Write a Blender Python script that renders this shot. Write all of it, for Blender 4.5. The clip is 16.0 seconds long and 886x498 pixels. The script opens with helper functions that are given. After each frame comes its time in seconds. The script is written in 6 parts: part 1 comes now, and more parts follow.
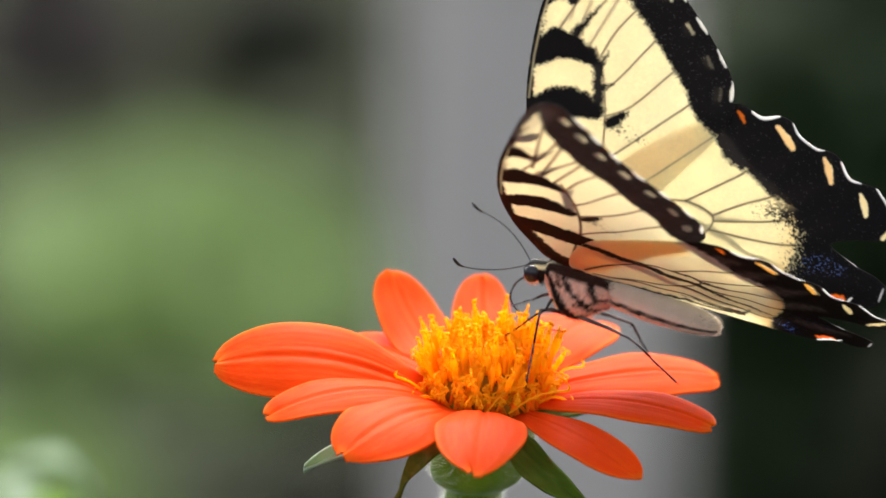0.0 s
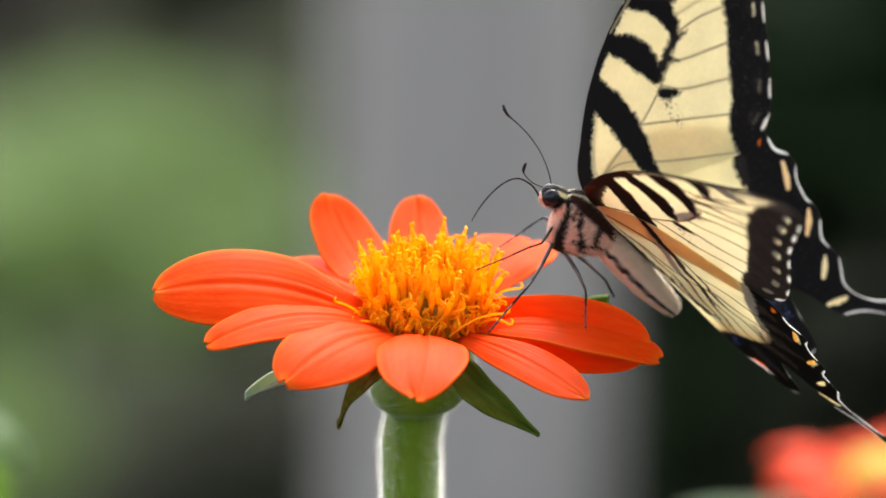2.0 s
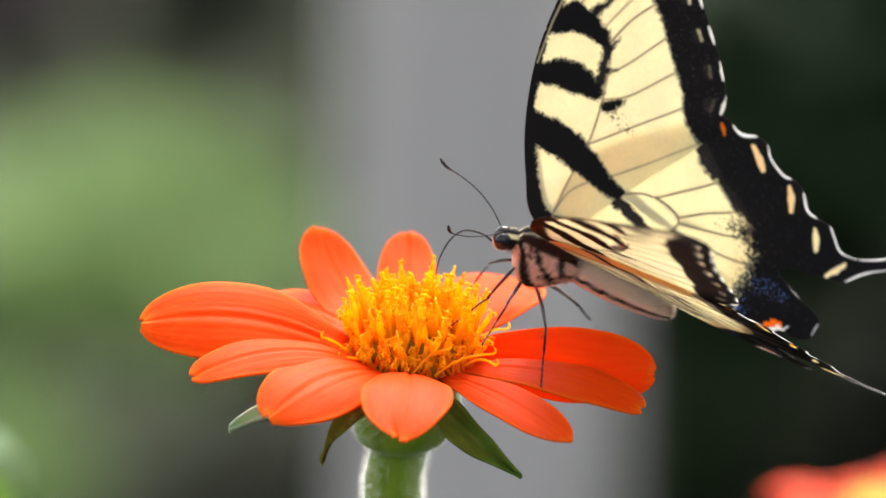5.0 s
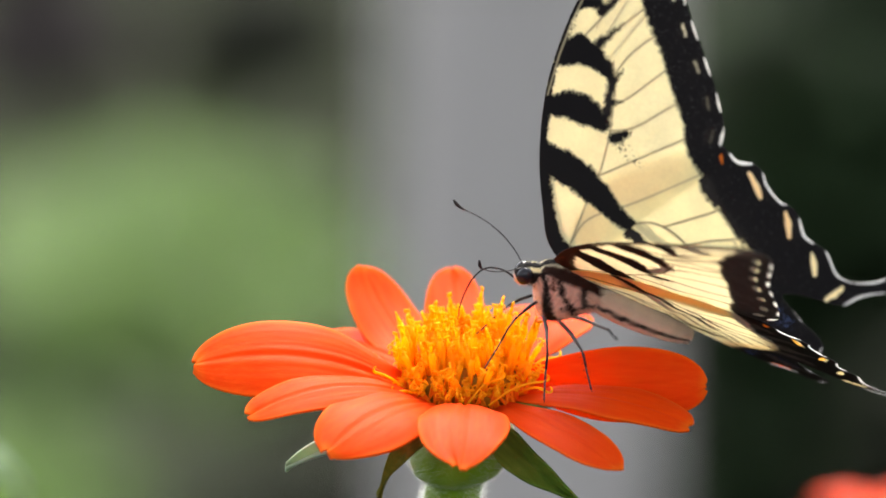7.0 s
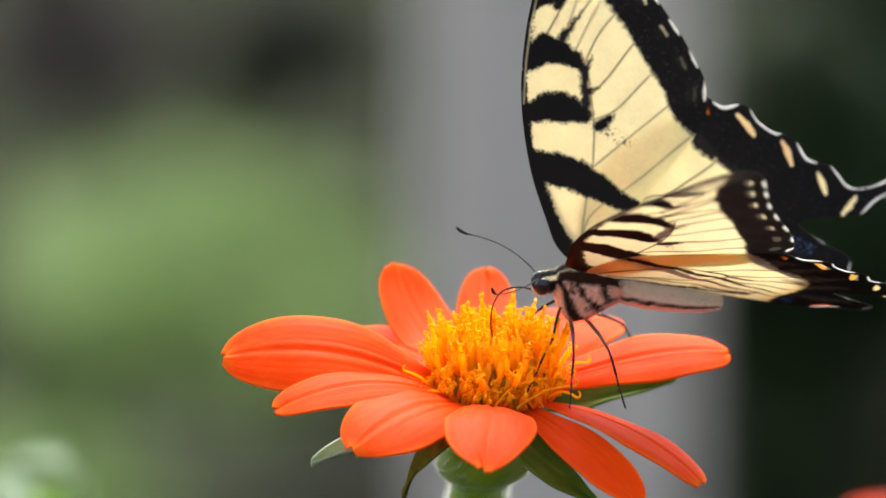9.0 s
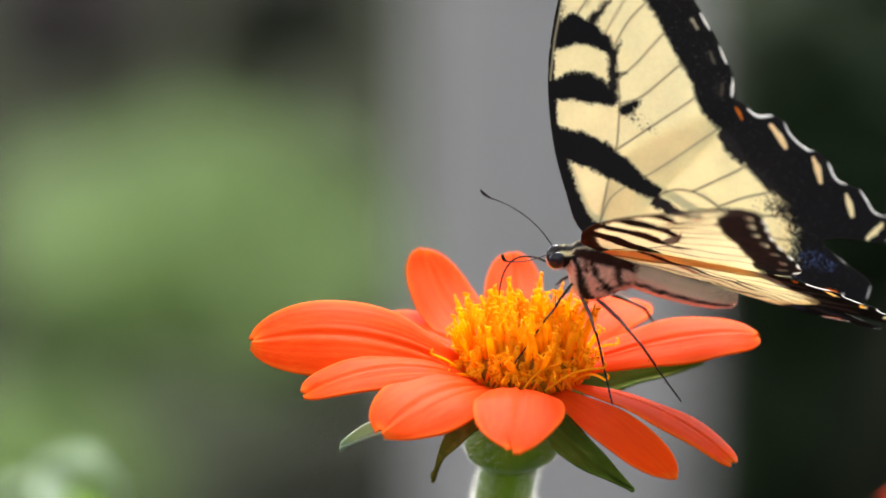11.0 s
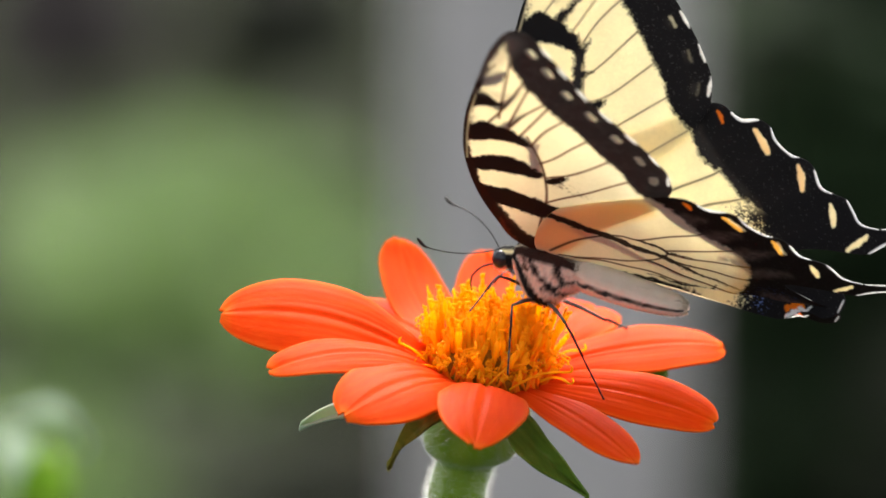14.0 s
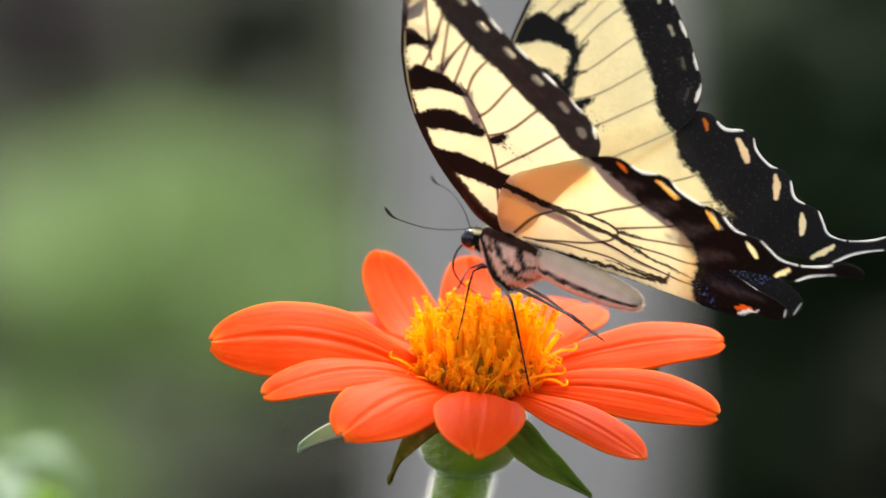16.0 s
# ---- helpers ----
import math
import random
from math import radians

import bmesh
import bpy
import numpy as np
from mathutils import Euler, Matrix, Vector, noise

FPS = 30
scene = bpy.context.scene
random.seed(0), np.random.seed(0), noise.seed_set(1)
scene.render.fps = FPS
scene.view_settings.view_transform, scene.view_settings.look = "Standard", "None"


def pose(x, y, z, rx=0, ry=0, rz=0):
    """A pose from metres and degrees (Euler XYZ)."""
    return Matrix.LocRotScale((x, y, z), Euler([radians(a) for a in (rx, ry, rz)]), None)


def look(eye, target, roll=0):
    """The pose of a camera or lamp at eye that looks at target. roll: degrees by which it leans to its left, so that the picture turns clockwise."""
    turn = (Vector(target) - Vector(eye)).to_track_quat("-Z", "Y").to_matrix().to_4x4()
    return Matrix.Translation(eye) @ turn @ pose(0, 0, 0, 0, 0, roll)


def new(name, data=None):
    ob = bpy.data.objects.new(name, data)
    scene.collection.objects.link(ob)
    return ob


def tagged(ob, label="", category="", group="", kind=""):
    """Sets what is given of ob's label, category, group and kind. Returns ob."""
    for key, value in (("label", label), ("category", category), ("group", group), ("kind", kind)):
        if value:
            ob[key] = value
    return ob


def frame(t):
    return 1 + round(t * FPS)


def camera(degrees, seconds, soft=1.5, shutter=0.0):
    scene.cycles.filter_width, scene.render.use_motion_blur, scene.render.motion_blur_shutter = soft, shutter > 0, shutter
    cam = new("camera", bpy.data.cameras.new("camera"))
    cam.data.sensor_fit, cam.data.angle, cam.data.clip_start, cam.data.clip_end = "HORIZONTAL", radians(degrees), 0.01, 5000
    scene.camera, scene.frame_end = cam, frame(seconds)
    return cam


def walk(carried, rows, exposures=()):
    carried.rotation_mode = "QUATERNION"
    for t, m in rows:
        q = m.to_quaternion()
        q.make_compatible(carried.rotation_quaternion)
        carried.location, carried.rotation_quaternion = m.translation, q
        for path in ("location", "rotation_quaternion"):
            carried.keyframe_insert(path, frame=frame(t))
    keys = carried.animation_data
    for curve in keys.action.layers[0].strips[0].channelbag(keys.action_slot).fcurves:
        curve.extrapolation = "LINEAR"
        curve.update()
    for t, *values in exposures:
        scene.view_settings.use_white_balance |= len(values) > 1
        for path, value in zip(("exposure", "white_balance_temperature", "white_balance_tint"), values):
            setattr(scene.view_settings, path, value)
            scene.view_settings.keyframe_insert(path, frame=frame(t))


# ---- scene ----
# camera: a long lens, hand-held, that pans with the flower
cam = camera(6.23, 16.0, soft=1.7)
cam.data.dof.use_dof = True
cam.data.dof.focus_distance = 1.188
cam.data.dof.aperture_fstop = 14.0
walk(cam, [
    (0, pose(0.00000, -1.17378, 1.24949, 78.00, -0.00, -0.00)),
    (0.5, pose(0.00000, -1.17378, 1.24949, 77.94, -0.00, -0.03)),
    (1, pose(0.00000, -1.17378, 1.24949, 77.79, -0.00, -0.20)),
    (1.5, pose(0.00000, -1.17378, 1.24949, 77.62, -0.00, -0.32)),
    (2, pose(0.00000, -1.17378, 1.24949, 77.55, -0.00, -0.48)),
    (2.5, pose(0.00000, -1.17378, 1.24949, 77.60, -0.00, -0.33)),
    (3, pose(0.00000, -1.17378, 1.24949, 77.64, -0.00, -0.32)),
    (3.5, pose(0.00000, -1.17378, 1.24949, 77.73, -0.00, -0.38)),
    (6, pose(0.00000, -1.17378, 1.24949, 77.74, -0.00, -0.40)),
    (6.5, pose(0.00000, -1.17378, 1.24949, 77.84, -0.00, -0.21)),
    (7, pose(0.00000, -1.17378, 1.24949, 77.99, -0.00, -0.09)),
    (7.5, pose(0.00000, -1.17378, 1.24949, 78.00, 0.00, 0.00)),
    (8, pose(0.00000, -1.17378, 1.24949, 77.97, 0.00, 0.09)),
    (8.5, pose(0.00000, -1.17378, 1.24949, 78.01, 0.00, 0.08)),
    (9, pose(0.00000, -1.17378, 1.24949, 78.06, 0.00, 0.13)),
    (11.5, pose(0.00000, -1.17378, 1.24949, 77.81, 0.00, 0.12)),
    (12, pose(0.00000, -1.17378, 1.24949, 77.84, 0.00, 0.21)),
    (12.5, pose(0.00000, -1.17378, 1.24949, 77.87, 0.00, 0.17)),
    (13, pose(0.00000, -1.17378, 1.24949, 77.88, 0.00, 0.13)),
    (13.5, pose(0.00000, -1.17378, 1.24949, 77.91, 0.00, 0.11)),
    (14, pose(0.00000, -1.17378, 1.24949, 77.90, 0.00, 0.09)),
    (14.5, pose(0.00000, -1.17378, 1.24949, 77.86, 0.00, 0.07)),
    (15, pose(0.00000, -1.17378, 1.24949, 77.79, 0.00, 0.04)),
    (15.5, pose(0.00000, -1.17378, 1.24949, 77.79, -0.00, -0.02)),
    (16, pose(0.00000, -1.17378, 1.24949, 77.91, -0.00, -0.07)),
], exposures=[(0, 1.87), (0.5, 1.84), (1, 1.77), (2, 1.80), (3, 1.87), (3.5, 1.92), (6, 2.06), (6.5, 2.07), (7, 2.02), (7.5, 1.88), (9, 1.88), (11.5, 1.87), (13, 1.84), (14, 1.87), (14.5, 1.92), (15, 1.87), (16, 1.93)])


# ---- world, sun, exposure ----
world = bpy.data.worlds.new("overcast_sky")
scene.world = world
world.use_nodes = True
wn = world.node_tree.nodes
sky = wn.new("ShaderNodeTexSky")
sky.sky_type = "NISHITA"
sky.sun_disc = False
sky.sun_elevation = radians(51)
sky.sun_rotation = radians(10)
sky.air_density = 0.6
sky.dust_density = 4.0
sky.ozone_density = 0.6
wn["Background"].inputs["Strength"].default_value = 0.15
haze = wn.new("ShaderNodeHueSaturation")
haze.inputs["Saturation"].default_value = 0.3
world.node_tree.links.new(sky.outputs[0], haze.inputs["Color"])
world.node_tree.links.new(haze.outputs[0], wn["Background"].inputs["Color"])
sun_data = bpy.data.lights.new("sun", "SUN")
sun_data.energy = 1.5
sun_data.angle = radians(25)
sun_data.color = (1.0, 0.95, 0.88)
sun = new("sun", sun_data)
sun.matrix_world = look((0, 0, 0), (-0.12, -0.72, -0.95))
scene.view_settings.use_white_balance = True
scene.view_settings.white_balance_temperature = 6680


# ---- materials ----
def links_of(name):
    m = bpy.data.materials.new(name)
    m.use_nodes = True
    nt = m.node_tree
    nt.nodes.clear()
    out = nt.nodes.new("ShaderNodeOutputMaterial")
    return m, nt, out


def node(nt, kind, **values):
    n = nt.nodes.new(kind)
    for k, v in values.items():
        n.inputs[k.replace("_", " ")].default_value = v
    return n


def noise_node(nt, scale, detail=3.0, stretch=None, rough=0.55):
    tc = nt.nodes.new("ShaderNodeTexCoord")
    n = node(nt, "ShaderNodeTexNoise", Scale=scale, Detail=detail, Roughness=rough)
    if stretch:
        mp = nt.nodes.new("ShaderNodeMapping")
        mp.inputs["Scale"].default_value = stretch
        nt.links.new(tc.outputs["Object"], mp.inputs["Vector"])
        nt.links.new(mp.outputs["Vector"], n.inputs["Vector"])
    else:
        nt.links.new(tc.outputs["Object"], n.inputs["Vector"])
    return n


def ramp_node(nt, fac, stops):
    r = nt.nodes.new("ShaderNodeValToRGB")
    els = r.color_ramp.elements
    while len(els) < len(stops):
        els.new(0.5)
    for e, (p, c) in zip(els, stops):
        e.position, e.color = p, (*c, 1.0)
    nt.links.new(fac, r.inputs["Fac"])
    return r


def mix_rgb(nt, fac, a, b, mode="MIX"):
    m = nt.nodes.new("ShaderNodeMix")
    m.data_type, m.blend_type = "RGBA", mode
    for sock, v in ((m.inputs[0], fac), (m.inputs[6], a), (m.inputs[7], b)):
        if hasattr(v, "links"):
            nt.links.new(v, sock)
        elif isinstance(v, tuple):
            sock.default_value = (*v, 1.0)
        else:
            sock.default_value = v
    return m.outputs[2]


def bump(nt, height, strength, distance):
    b = node(nt, "ShaderNodeBump", Strength=strength, Distance=distance)
    nt.links.new(height, b.inputs["Height"])
    return b.outputs["Normal"]


def leafy(name, stops, scale, stretch, trans, trans_tint, gloss=0.35, per_object=0.0, relief=0.0002, relief_stretch=None):
    """A thin plant surface: streaked colour, some light passing through, a soft gloss."""
    m, nt, out = links_of(name)
    n = noise_node(nt, scale, 4.0, stretch)
    col = ramp_node(nt, n.outputs["Fac"], stops).outputs["Color"]
    if per_object:
        info = nt.nodes.new("ShaderNodeObjectInfo")
        hsv = nt.nodes.new("ShaderNodeHueSaturation")
        mr = node(nt, "ShaderNodeMapRange")
        mr.inputs["To Min"].default_value, mr.inputs["To Max"].default_value = 1 - per_object, 1 + per_object
        nt.links.new(info.outputs["Random"], mr.inputs["Value"])
        nt.links.new(mr.outputs["Result"], hsv.inputs["Value"])
        nt.links.new(col, hsv.inputs["Color"])
        col = hsv.outputs["Color"]
    fine = noise_node(nt, scale * 2.2, 3.0, relief_stretch or stretch)
    normal = bump(nt, fine.outputs["Fac"], 0.5, relief)
    p = node(nt, "ShaderNodeBsdfPrincipled", Roughness=gloss)
    p.inputs["Specular IOR Level"].default_value = 0.07
    nt.links.new(col, p.inputs["Base Color"])
    nt.links.new(normal, p.inputs["Normal"])
    t = nt.nodes.new("ShaderNodeBsdfTranslucent")
    nt.links.new(mix_rgb(nt, 1.0, col, trans_tint, "MULTIPLY"), t.inputs["Color"])
    mx = nt.nodes.new("ShaderNodeMixShader")
    mx.inputs[0].default_value = trans
    nt.links.new(p.outputs[0], mx.inputs[1])
    nt.links.new(t.outputs[0], mx.inputs[2])
    nt.links.new(mx.outputs[0], out.inputs["Surface"])
    return m


def solid(name, stops, scale, rough, relief=0.0, metallic=0.0, stretch=None, spec=0.4):
    m, nt, out = links_of(name)
    n = noise_node(nt, scale, 5.0, stretch)
    col = ramp_node(nt, n.outputs["Fac"], stops).outputs["Color"]
    p = node(nt, "ShaderNodeBsdfPrincipled", Roughness=rough, Metallic=metallic)
    p.inputs["Specular IOR Level"].default_value = spec
    nt.links.new(col, p.inputs["Base Color"])
    if relief:
        nt.links.new(bump(nt, n.outputs["Fac"], 0.6, relief), p.inputs["Normal"])
    nt.links.new(p.outputs[0], out.inputs["Surface"])
    return m


def scaled(name, trans, rough, gloss):
    """Wing scales or body hair: the pigment is stored with the mesh."""
    m, nt, out = links_of(name)
    a = nt.nodes.new("ShaderNodeAttribute")
    a.attribute_name = "pigment"
    grain = noise_node(nt, 9000.0, 2.0)
    g = node(nt, "ShaderNodeMapRange")
    g.inputs["To Min"].default_value, g.inputs["To Max"].default_value = 0.86, 1.1
    nt.links.new(grain.outputs["Fac"], g.inputs["Value"])
    col = mix_rgb(nt, 1.0, a.outputs["Color"], g.outputs["Result"], "MULTIPLY")
    normal = bump(nt, grain.outputs["Fac"], 0.35, 0.00008)
    p = node(nt, "ShaderNodeBsdfPrincipled", Roughness=rough)
    p.inputs["Specular IOR Level"].default_value = gloss
    nt.links.new(col, p.inputs["Base Color"])
    nt.links.new(normal, p.inputs["Normal"])
    last = p.outputs[0]
    if trans:
        t = nt.nodes.new("ShaderNodeBsdfTranslucent")
        soft = node(nt, "ShaderNodeGamma", Gamma=0.85)
        nt.links.new(col, soft.inputs["Color"])
        pale = node(nt, "ShaderNodeHueSaturation", Saturation=0.97, Value=0.98)
        nt.links.new(soft.outputs[0], pale.inputs["Color"])
        nt.links.new(pale.outputs[0], t.inputs["Color"])
        mx = nt.nodes.new("ShaderNodeMixShader")
        mx.inputs[0].default_value = trans
        nt.links.new(p.outputs[0], mx.inputs[1])
        nt.links.new(t.outputs[0], mx.inputs[2])
        last = mx.outputs[0]
    nt.links.new(last, out.inputs["Surface"])
    return m


def petal_material():
    """Ray florets: streaked orange, deeper red furrows, a thin yellower rim that paints in backlit glow, light passing
    through.
    """
    m, nt, out = links_of("petal_orange")
    streak = noise_node(nt, 60.0, 4.0, (2.0, 20.0, 20.0))
    col = ramp_node(nt, streak.outputs["Fac"], [(0.25, (0.91, 0.070, 0.004)), (0.55, (0.95, 0.090, 0.006)), (0.8, (0.97, 0.115, 0.009))]).outputs["Color"]
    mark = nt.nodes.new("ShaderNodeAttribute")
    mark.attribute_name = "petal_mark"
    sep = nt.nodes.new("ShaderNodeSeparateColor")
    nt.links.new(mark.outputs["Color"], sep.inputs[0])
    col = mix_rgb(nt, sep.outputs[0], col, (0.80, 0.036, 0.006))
    # brighter orange along the rim: glow of light through the edge, as colour
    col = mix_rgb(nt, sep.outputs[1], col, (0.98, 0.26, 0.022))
    info = nt.nodes.new("ShaderNodeObjectInfo")
    mr = node(nt, "ShaderNodeMapRange")
    mr.inputs["To Min"].default_value, mr.inputs["To Max"].default_value = 0.94, 1.05
    nt.links.new(info.outputs["Random"], mr.inputs["Value"])
    hsv = nt.nodes.new("ShaderNodeHueSaturation")
    nt.links.new(mr.outputs["Result"], hsv.inputs["Value"])
    nt.links.new(col, hsv.inputs["Color"])
    col = hsv.outputs["Color"]
    fine = noise_node(nt, 130.0, 3.0, (1.2, 24.0, 24.0))
    normal = bump(nt, fine.outputs["Fac"], 0.5, 0.00010)
    p = node(nt, "ShaderNodeBsdfPrincipled", Roughness=0.5)
    p.inputs["Specular IOR Level"].default_value = 0.04
    nt.links.new(col, p.inputs["Base Color"])
    nt.links.new(normal, p.inputs["Normal"])
    t = nt.nodes.new("ShaderNodeBsdfTranslucent")
    nt.links.new(mix_rgb(nt, 1.0, col, (1.0, 1.35, 0.5), "MULTIPLY"), t.inputs["Color"])
    mx = nt.nodes.new("ShaderNodeMixShader")
    mx.inputs[0].default_value = 0.45
    nt.links.new(p.outputs[0], mx.inputs[1])
    nt.links.new(t.outputs[0], mx.inputs[2])
    nt.links.new(mx.outputs[0], out.inputs["Surface"])
    return m


PETAL = petal_material()
PETAL_BACK = leafy("petal_far_orange", [(0.3, (0.74, 0.045, 0.008)), (0.7, (0.86, 0.085, 0.014))], 40.0, (2.0, 12.0, 12.0), 0.3, (1.0, 1.2, 0.6), 0.5)
BRACT = leafy("bract_green", [(0.25, (0.08, 0.15, 0.018)), (0.6, (0.13, 0.22, 0.03)), (0.85, (0.24, 0.31, 0.09))],
              90.0, (2.0, 9.0, 9.0), 0.3, (1.2, 1.2, 0.5), 0.45, 0.12)
BRACT_OLIVE = leafy("bract_olive", [(0.25, (0.12, 0.14, 0.02)), (0.6, (0.24, 0.20, 0.03)), (0.85, (0.36, 0.26, 0.05))], 90.0, (2.0, 9.0, 9.0), 0.3, (1.2, 1.1, 0.5), 0.45)
DISC_OLIVE = leafy("disc_olive_amber", [(0.3, (0.20, 0.15, 0.012)), (0.6, (0.42, 0.20, 0.015)), (0.85, (0.55, 0.30, 0.02))], 300.0, None, 0.3, (1.2, 1.0, 0.4), 0.5)
STEM = leafy("stem_green", [(0.3, (0.15, 0.29, 0.015)), (0.7, (0.23, 0.38, 0.025))], 60.0, (6.0, 6.0, 0.8), 0.12, (1.1, 1.2, 0.5), 0.6)
for n in STEM.node_tree.nodes:
    if n.type == "BSDF_PRINCIPLED":
        n.inputs["Sheen Weight"].default_value = 0.5
        n.inputs["Sheen Roughness"].default_value = 0.35
        n.inputs["Sheen Tint"].default_value = (0.9, 1.0, 0.85, 1.0)
HAIR_WHITE = leafy("plant_hair", [(0.3, (0.86, 0.89, 0.82)), (0.7, (0.95, 0.96, 0.92))], 200.0, None, 0.75, (1, 1, 1), 0.4)
FLORET = leafy("floret_yellow", [(0.3, (0.97, 0.36, 0.012)), (0.55, (0.98, 0.45, 0.015)), (0.8, (1.0, 0.54, 0.02))],
               260.0, None, 0.64, (1.1, 1.05, 0.4), 0.5, 0.12)
FLORET_TIP = leafy("floret_tip_gold", [(0.3, (1.0, 0.52, 0.012)), (0.7, (1.0, 0.66, 0.025))], 300.0, None, 0.62, (1.1, 1.1, 0.5), 0.5, 0.10)
FLORET_LOW = leafy("floret_low_amber", [(0.3, (0.93, 0.26, 0.012)), (0.7, (0.99, 0.40, 0.018))], 400.0, None, 0.55, (1.1, 1.0, 0.4), 0.4, 0.15)
WING = scaled("wing_scales", 0.50, 0.65, 0.08)
PELT = scaled("body_hair", 0.0, 0.75, 0.15)
FUZZ = scaled("body_fuzz", 0.35, 0.6, 0.2)
CHITIN = solid("black_chitin", [(0.3, (0.008, 0.007, 0.007)), (0.7, (0.03, 0.026, 0.025))], 2500.0, 0.6, 0.00004, spec=0.12)
LEG_GREY = solid("leg_chitin", [(0.45, (0.008, 0.007, 0.008)), (0.8, (0.03, 0.028, 0.03))], 900.0, 0.6, 0.00004, spec=0.15)
FEMUR = solid("femur_grey", [(0.40, (0.015, 0.013, 0.014)), (0.66, (0.20, 0.185, 0.18))], 420.0, 0.6, 0.00003, stretch=(0.35, 1.0, 1.0), spec=0.2)
EYE = solid("compound_eye", [(0.3, (0.006, 0.006, 0.009)), (0.7, (0.02, 0.022, 0.03))], 6000.0, 0.2, 0.00001, spec=0.4)
POST = solid("weathered_grey_timber", [(0.3, (0.372, 0.360, 0.338)), (0.6, (0.470, 0.455, 0.428)), (0.8, (0.552, 0.536, 0.506))],
             14.0, 0.85, 0.004, stretch=(6.0, 6.0, 0.7))
SOIL = solid("dark_mulch", [(0.3, (0.006, 0.006, 0.005)), (0.6, (0.014, 0.013, 0.011)), (0.85, (0.028, 0.025, 0.022))], 22.0, 1.0, 0.02, spec=0.0)
LEAF_LIGHT = leafy("light_green_leaf", [(0.3, (0.096, 0.168, 0.057)), (0.7, (0.155, 0.240, 0.090))], 8.0, None, 0.35, (1.1, 1.1, 0.7), 0.5)
LEAF_MID = leafy("dull_green_leaf", [(0.3, (0.024, 0.034, 0.017)), (0.7, (0.048, 0.064, 0.032))], 8.0, None, 0.3, (1.1, 1.1, 0.7), 0.5)
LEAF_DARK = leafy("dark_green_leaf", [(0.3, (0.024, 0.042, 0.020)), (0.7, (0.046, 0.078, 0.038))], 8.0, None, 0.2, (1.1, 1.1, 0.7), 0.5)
# green leaf darkened far below the other foliage, so its colour holds the shade
LEAF_PAINTED_SHADE = leafy("painted_shade_leaf", [(0.3, (0.008, 0.011, 0.007)), (0.7, (0.016, 0.022, 0.012))], 8.0, None, 0.2, (1.1, 1.1, 0.7), 0.6)
LEAF_BROWN = solid("dry_leaf_litter", [(0.3, (0.032, 0.029, 0.029)), (0.7, (0.066, 0.061, 0.060))], 12.0, 1.0, 0.003, spec=0.0)
BUD_BRIGHT = leafy("bud_bright_green", [(0.3, (0.22, 0.42, 0.03)), (0.7, (0.34, 0.56, 0.06))], 90.0, None, 0.3, (1.1, 1.1, 0.6), 0.5)
BUD_GREEN = leafy("bud_green", [(0.3, (0.30, 0.42, 0.28)), (0.7, (0.52, 0.62, 0.48))], 90.0, None, 0.25, (1.1, 1.1, 0.6), 0.5)


# ---- mesh helpers ----
def mesh_ob(name, verts, faces, material, parent=None, label="", smooth=True):
    me = bpy.data.meshes.new(name)
    me.from_pydata([tuple(v) for v in verts], [], faces)
    me.materials.append(material)
    if smooth:
        me.polygons.foreach_set("use_smooth", [True] * len(me.polygons))
    me.update()
    ob = new(name, me)
    ob.parent = parent
    return tagged(ob, label)


def share(name, source, parent, m, label=""):
    """A further piece on the mesh of an earlier one."""
    ob = new(name, source.data)
    ob.parent = parent
    ob.matrix_basis = m
    return tagged(ob, label)


def tube(points, radii, sides=8, cap=True):
    """Vertices and faces of a tapered tube along points."""
    pts = [Vector(p) for p in points]
    verts, faces = [], []
    up = Vector((0.13, 0.31, 0.94))
    for i, p in enumerate(pts):
        d = (pts[min(i + 1, len(pts) - 1)] - pts[max(i - 1, 0)]).normalized()
        a = d.cross(up).normalized()
        b = d.cross(a)
        for k in range(sides):
            an = 2 * math.pi * k / sides
            verts.append(p + (a * math.cos(an) + b * math.sin(an)) * radii[i])
    for i in range(len(pts) - 1):
        for k in range(sides):
            k2 = (k + 1) % sides
            faces.append((i * sides + k, i * sides + k2, (i + 1) * sides + k2, (i + 1) * sides + k))
    if cap:
        faces.append(tuple(range(sides))[::-1])
        faces.append(tuple((len(pts) - 1) * sides + k for k in range(sides)))
    return verts, faces


def join(parts):
    verts, faces = [], []
    for v, f in parts:
        n = len(verts)
        verts += list(v)
        faces += [tuple(i + n for i in q) for q in f]
    return verts, faces


def smooth_line(pts, n):
    """Points along a Catmull-Rom curve through pts."""
    pts = np.array(pts, float)
    ext = np.vstack([2 * pts[0] - pts[1], pts, 2 * pts[-1] - pts[-2]])
    res = []
    for i in range(1, len(ext) - 2):
        p0, p1, p2, p3 = ext[i - 1:i + 3]
        for s in np.linspace(0, 1, n, endpoint=False):
            res.append(0.5 * (2 * p1 + (p2 - p0) * s + (2 * p0 - 5 * p1 + 4 * p2 - p3) * s * s + (3 * p1 - p0 - 3 * p2 + p3) * s ** 3))
    res.append(pts[-1])
    return np.array(res)


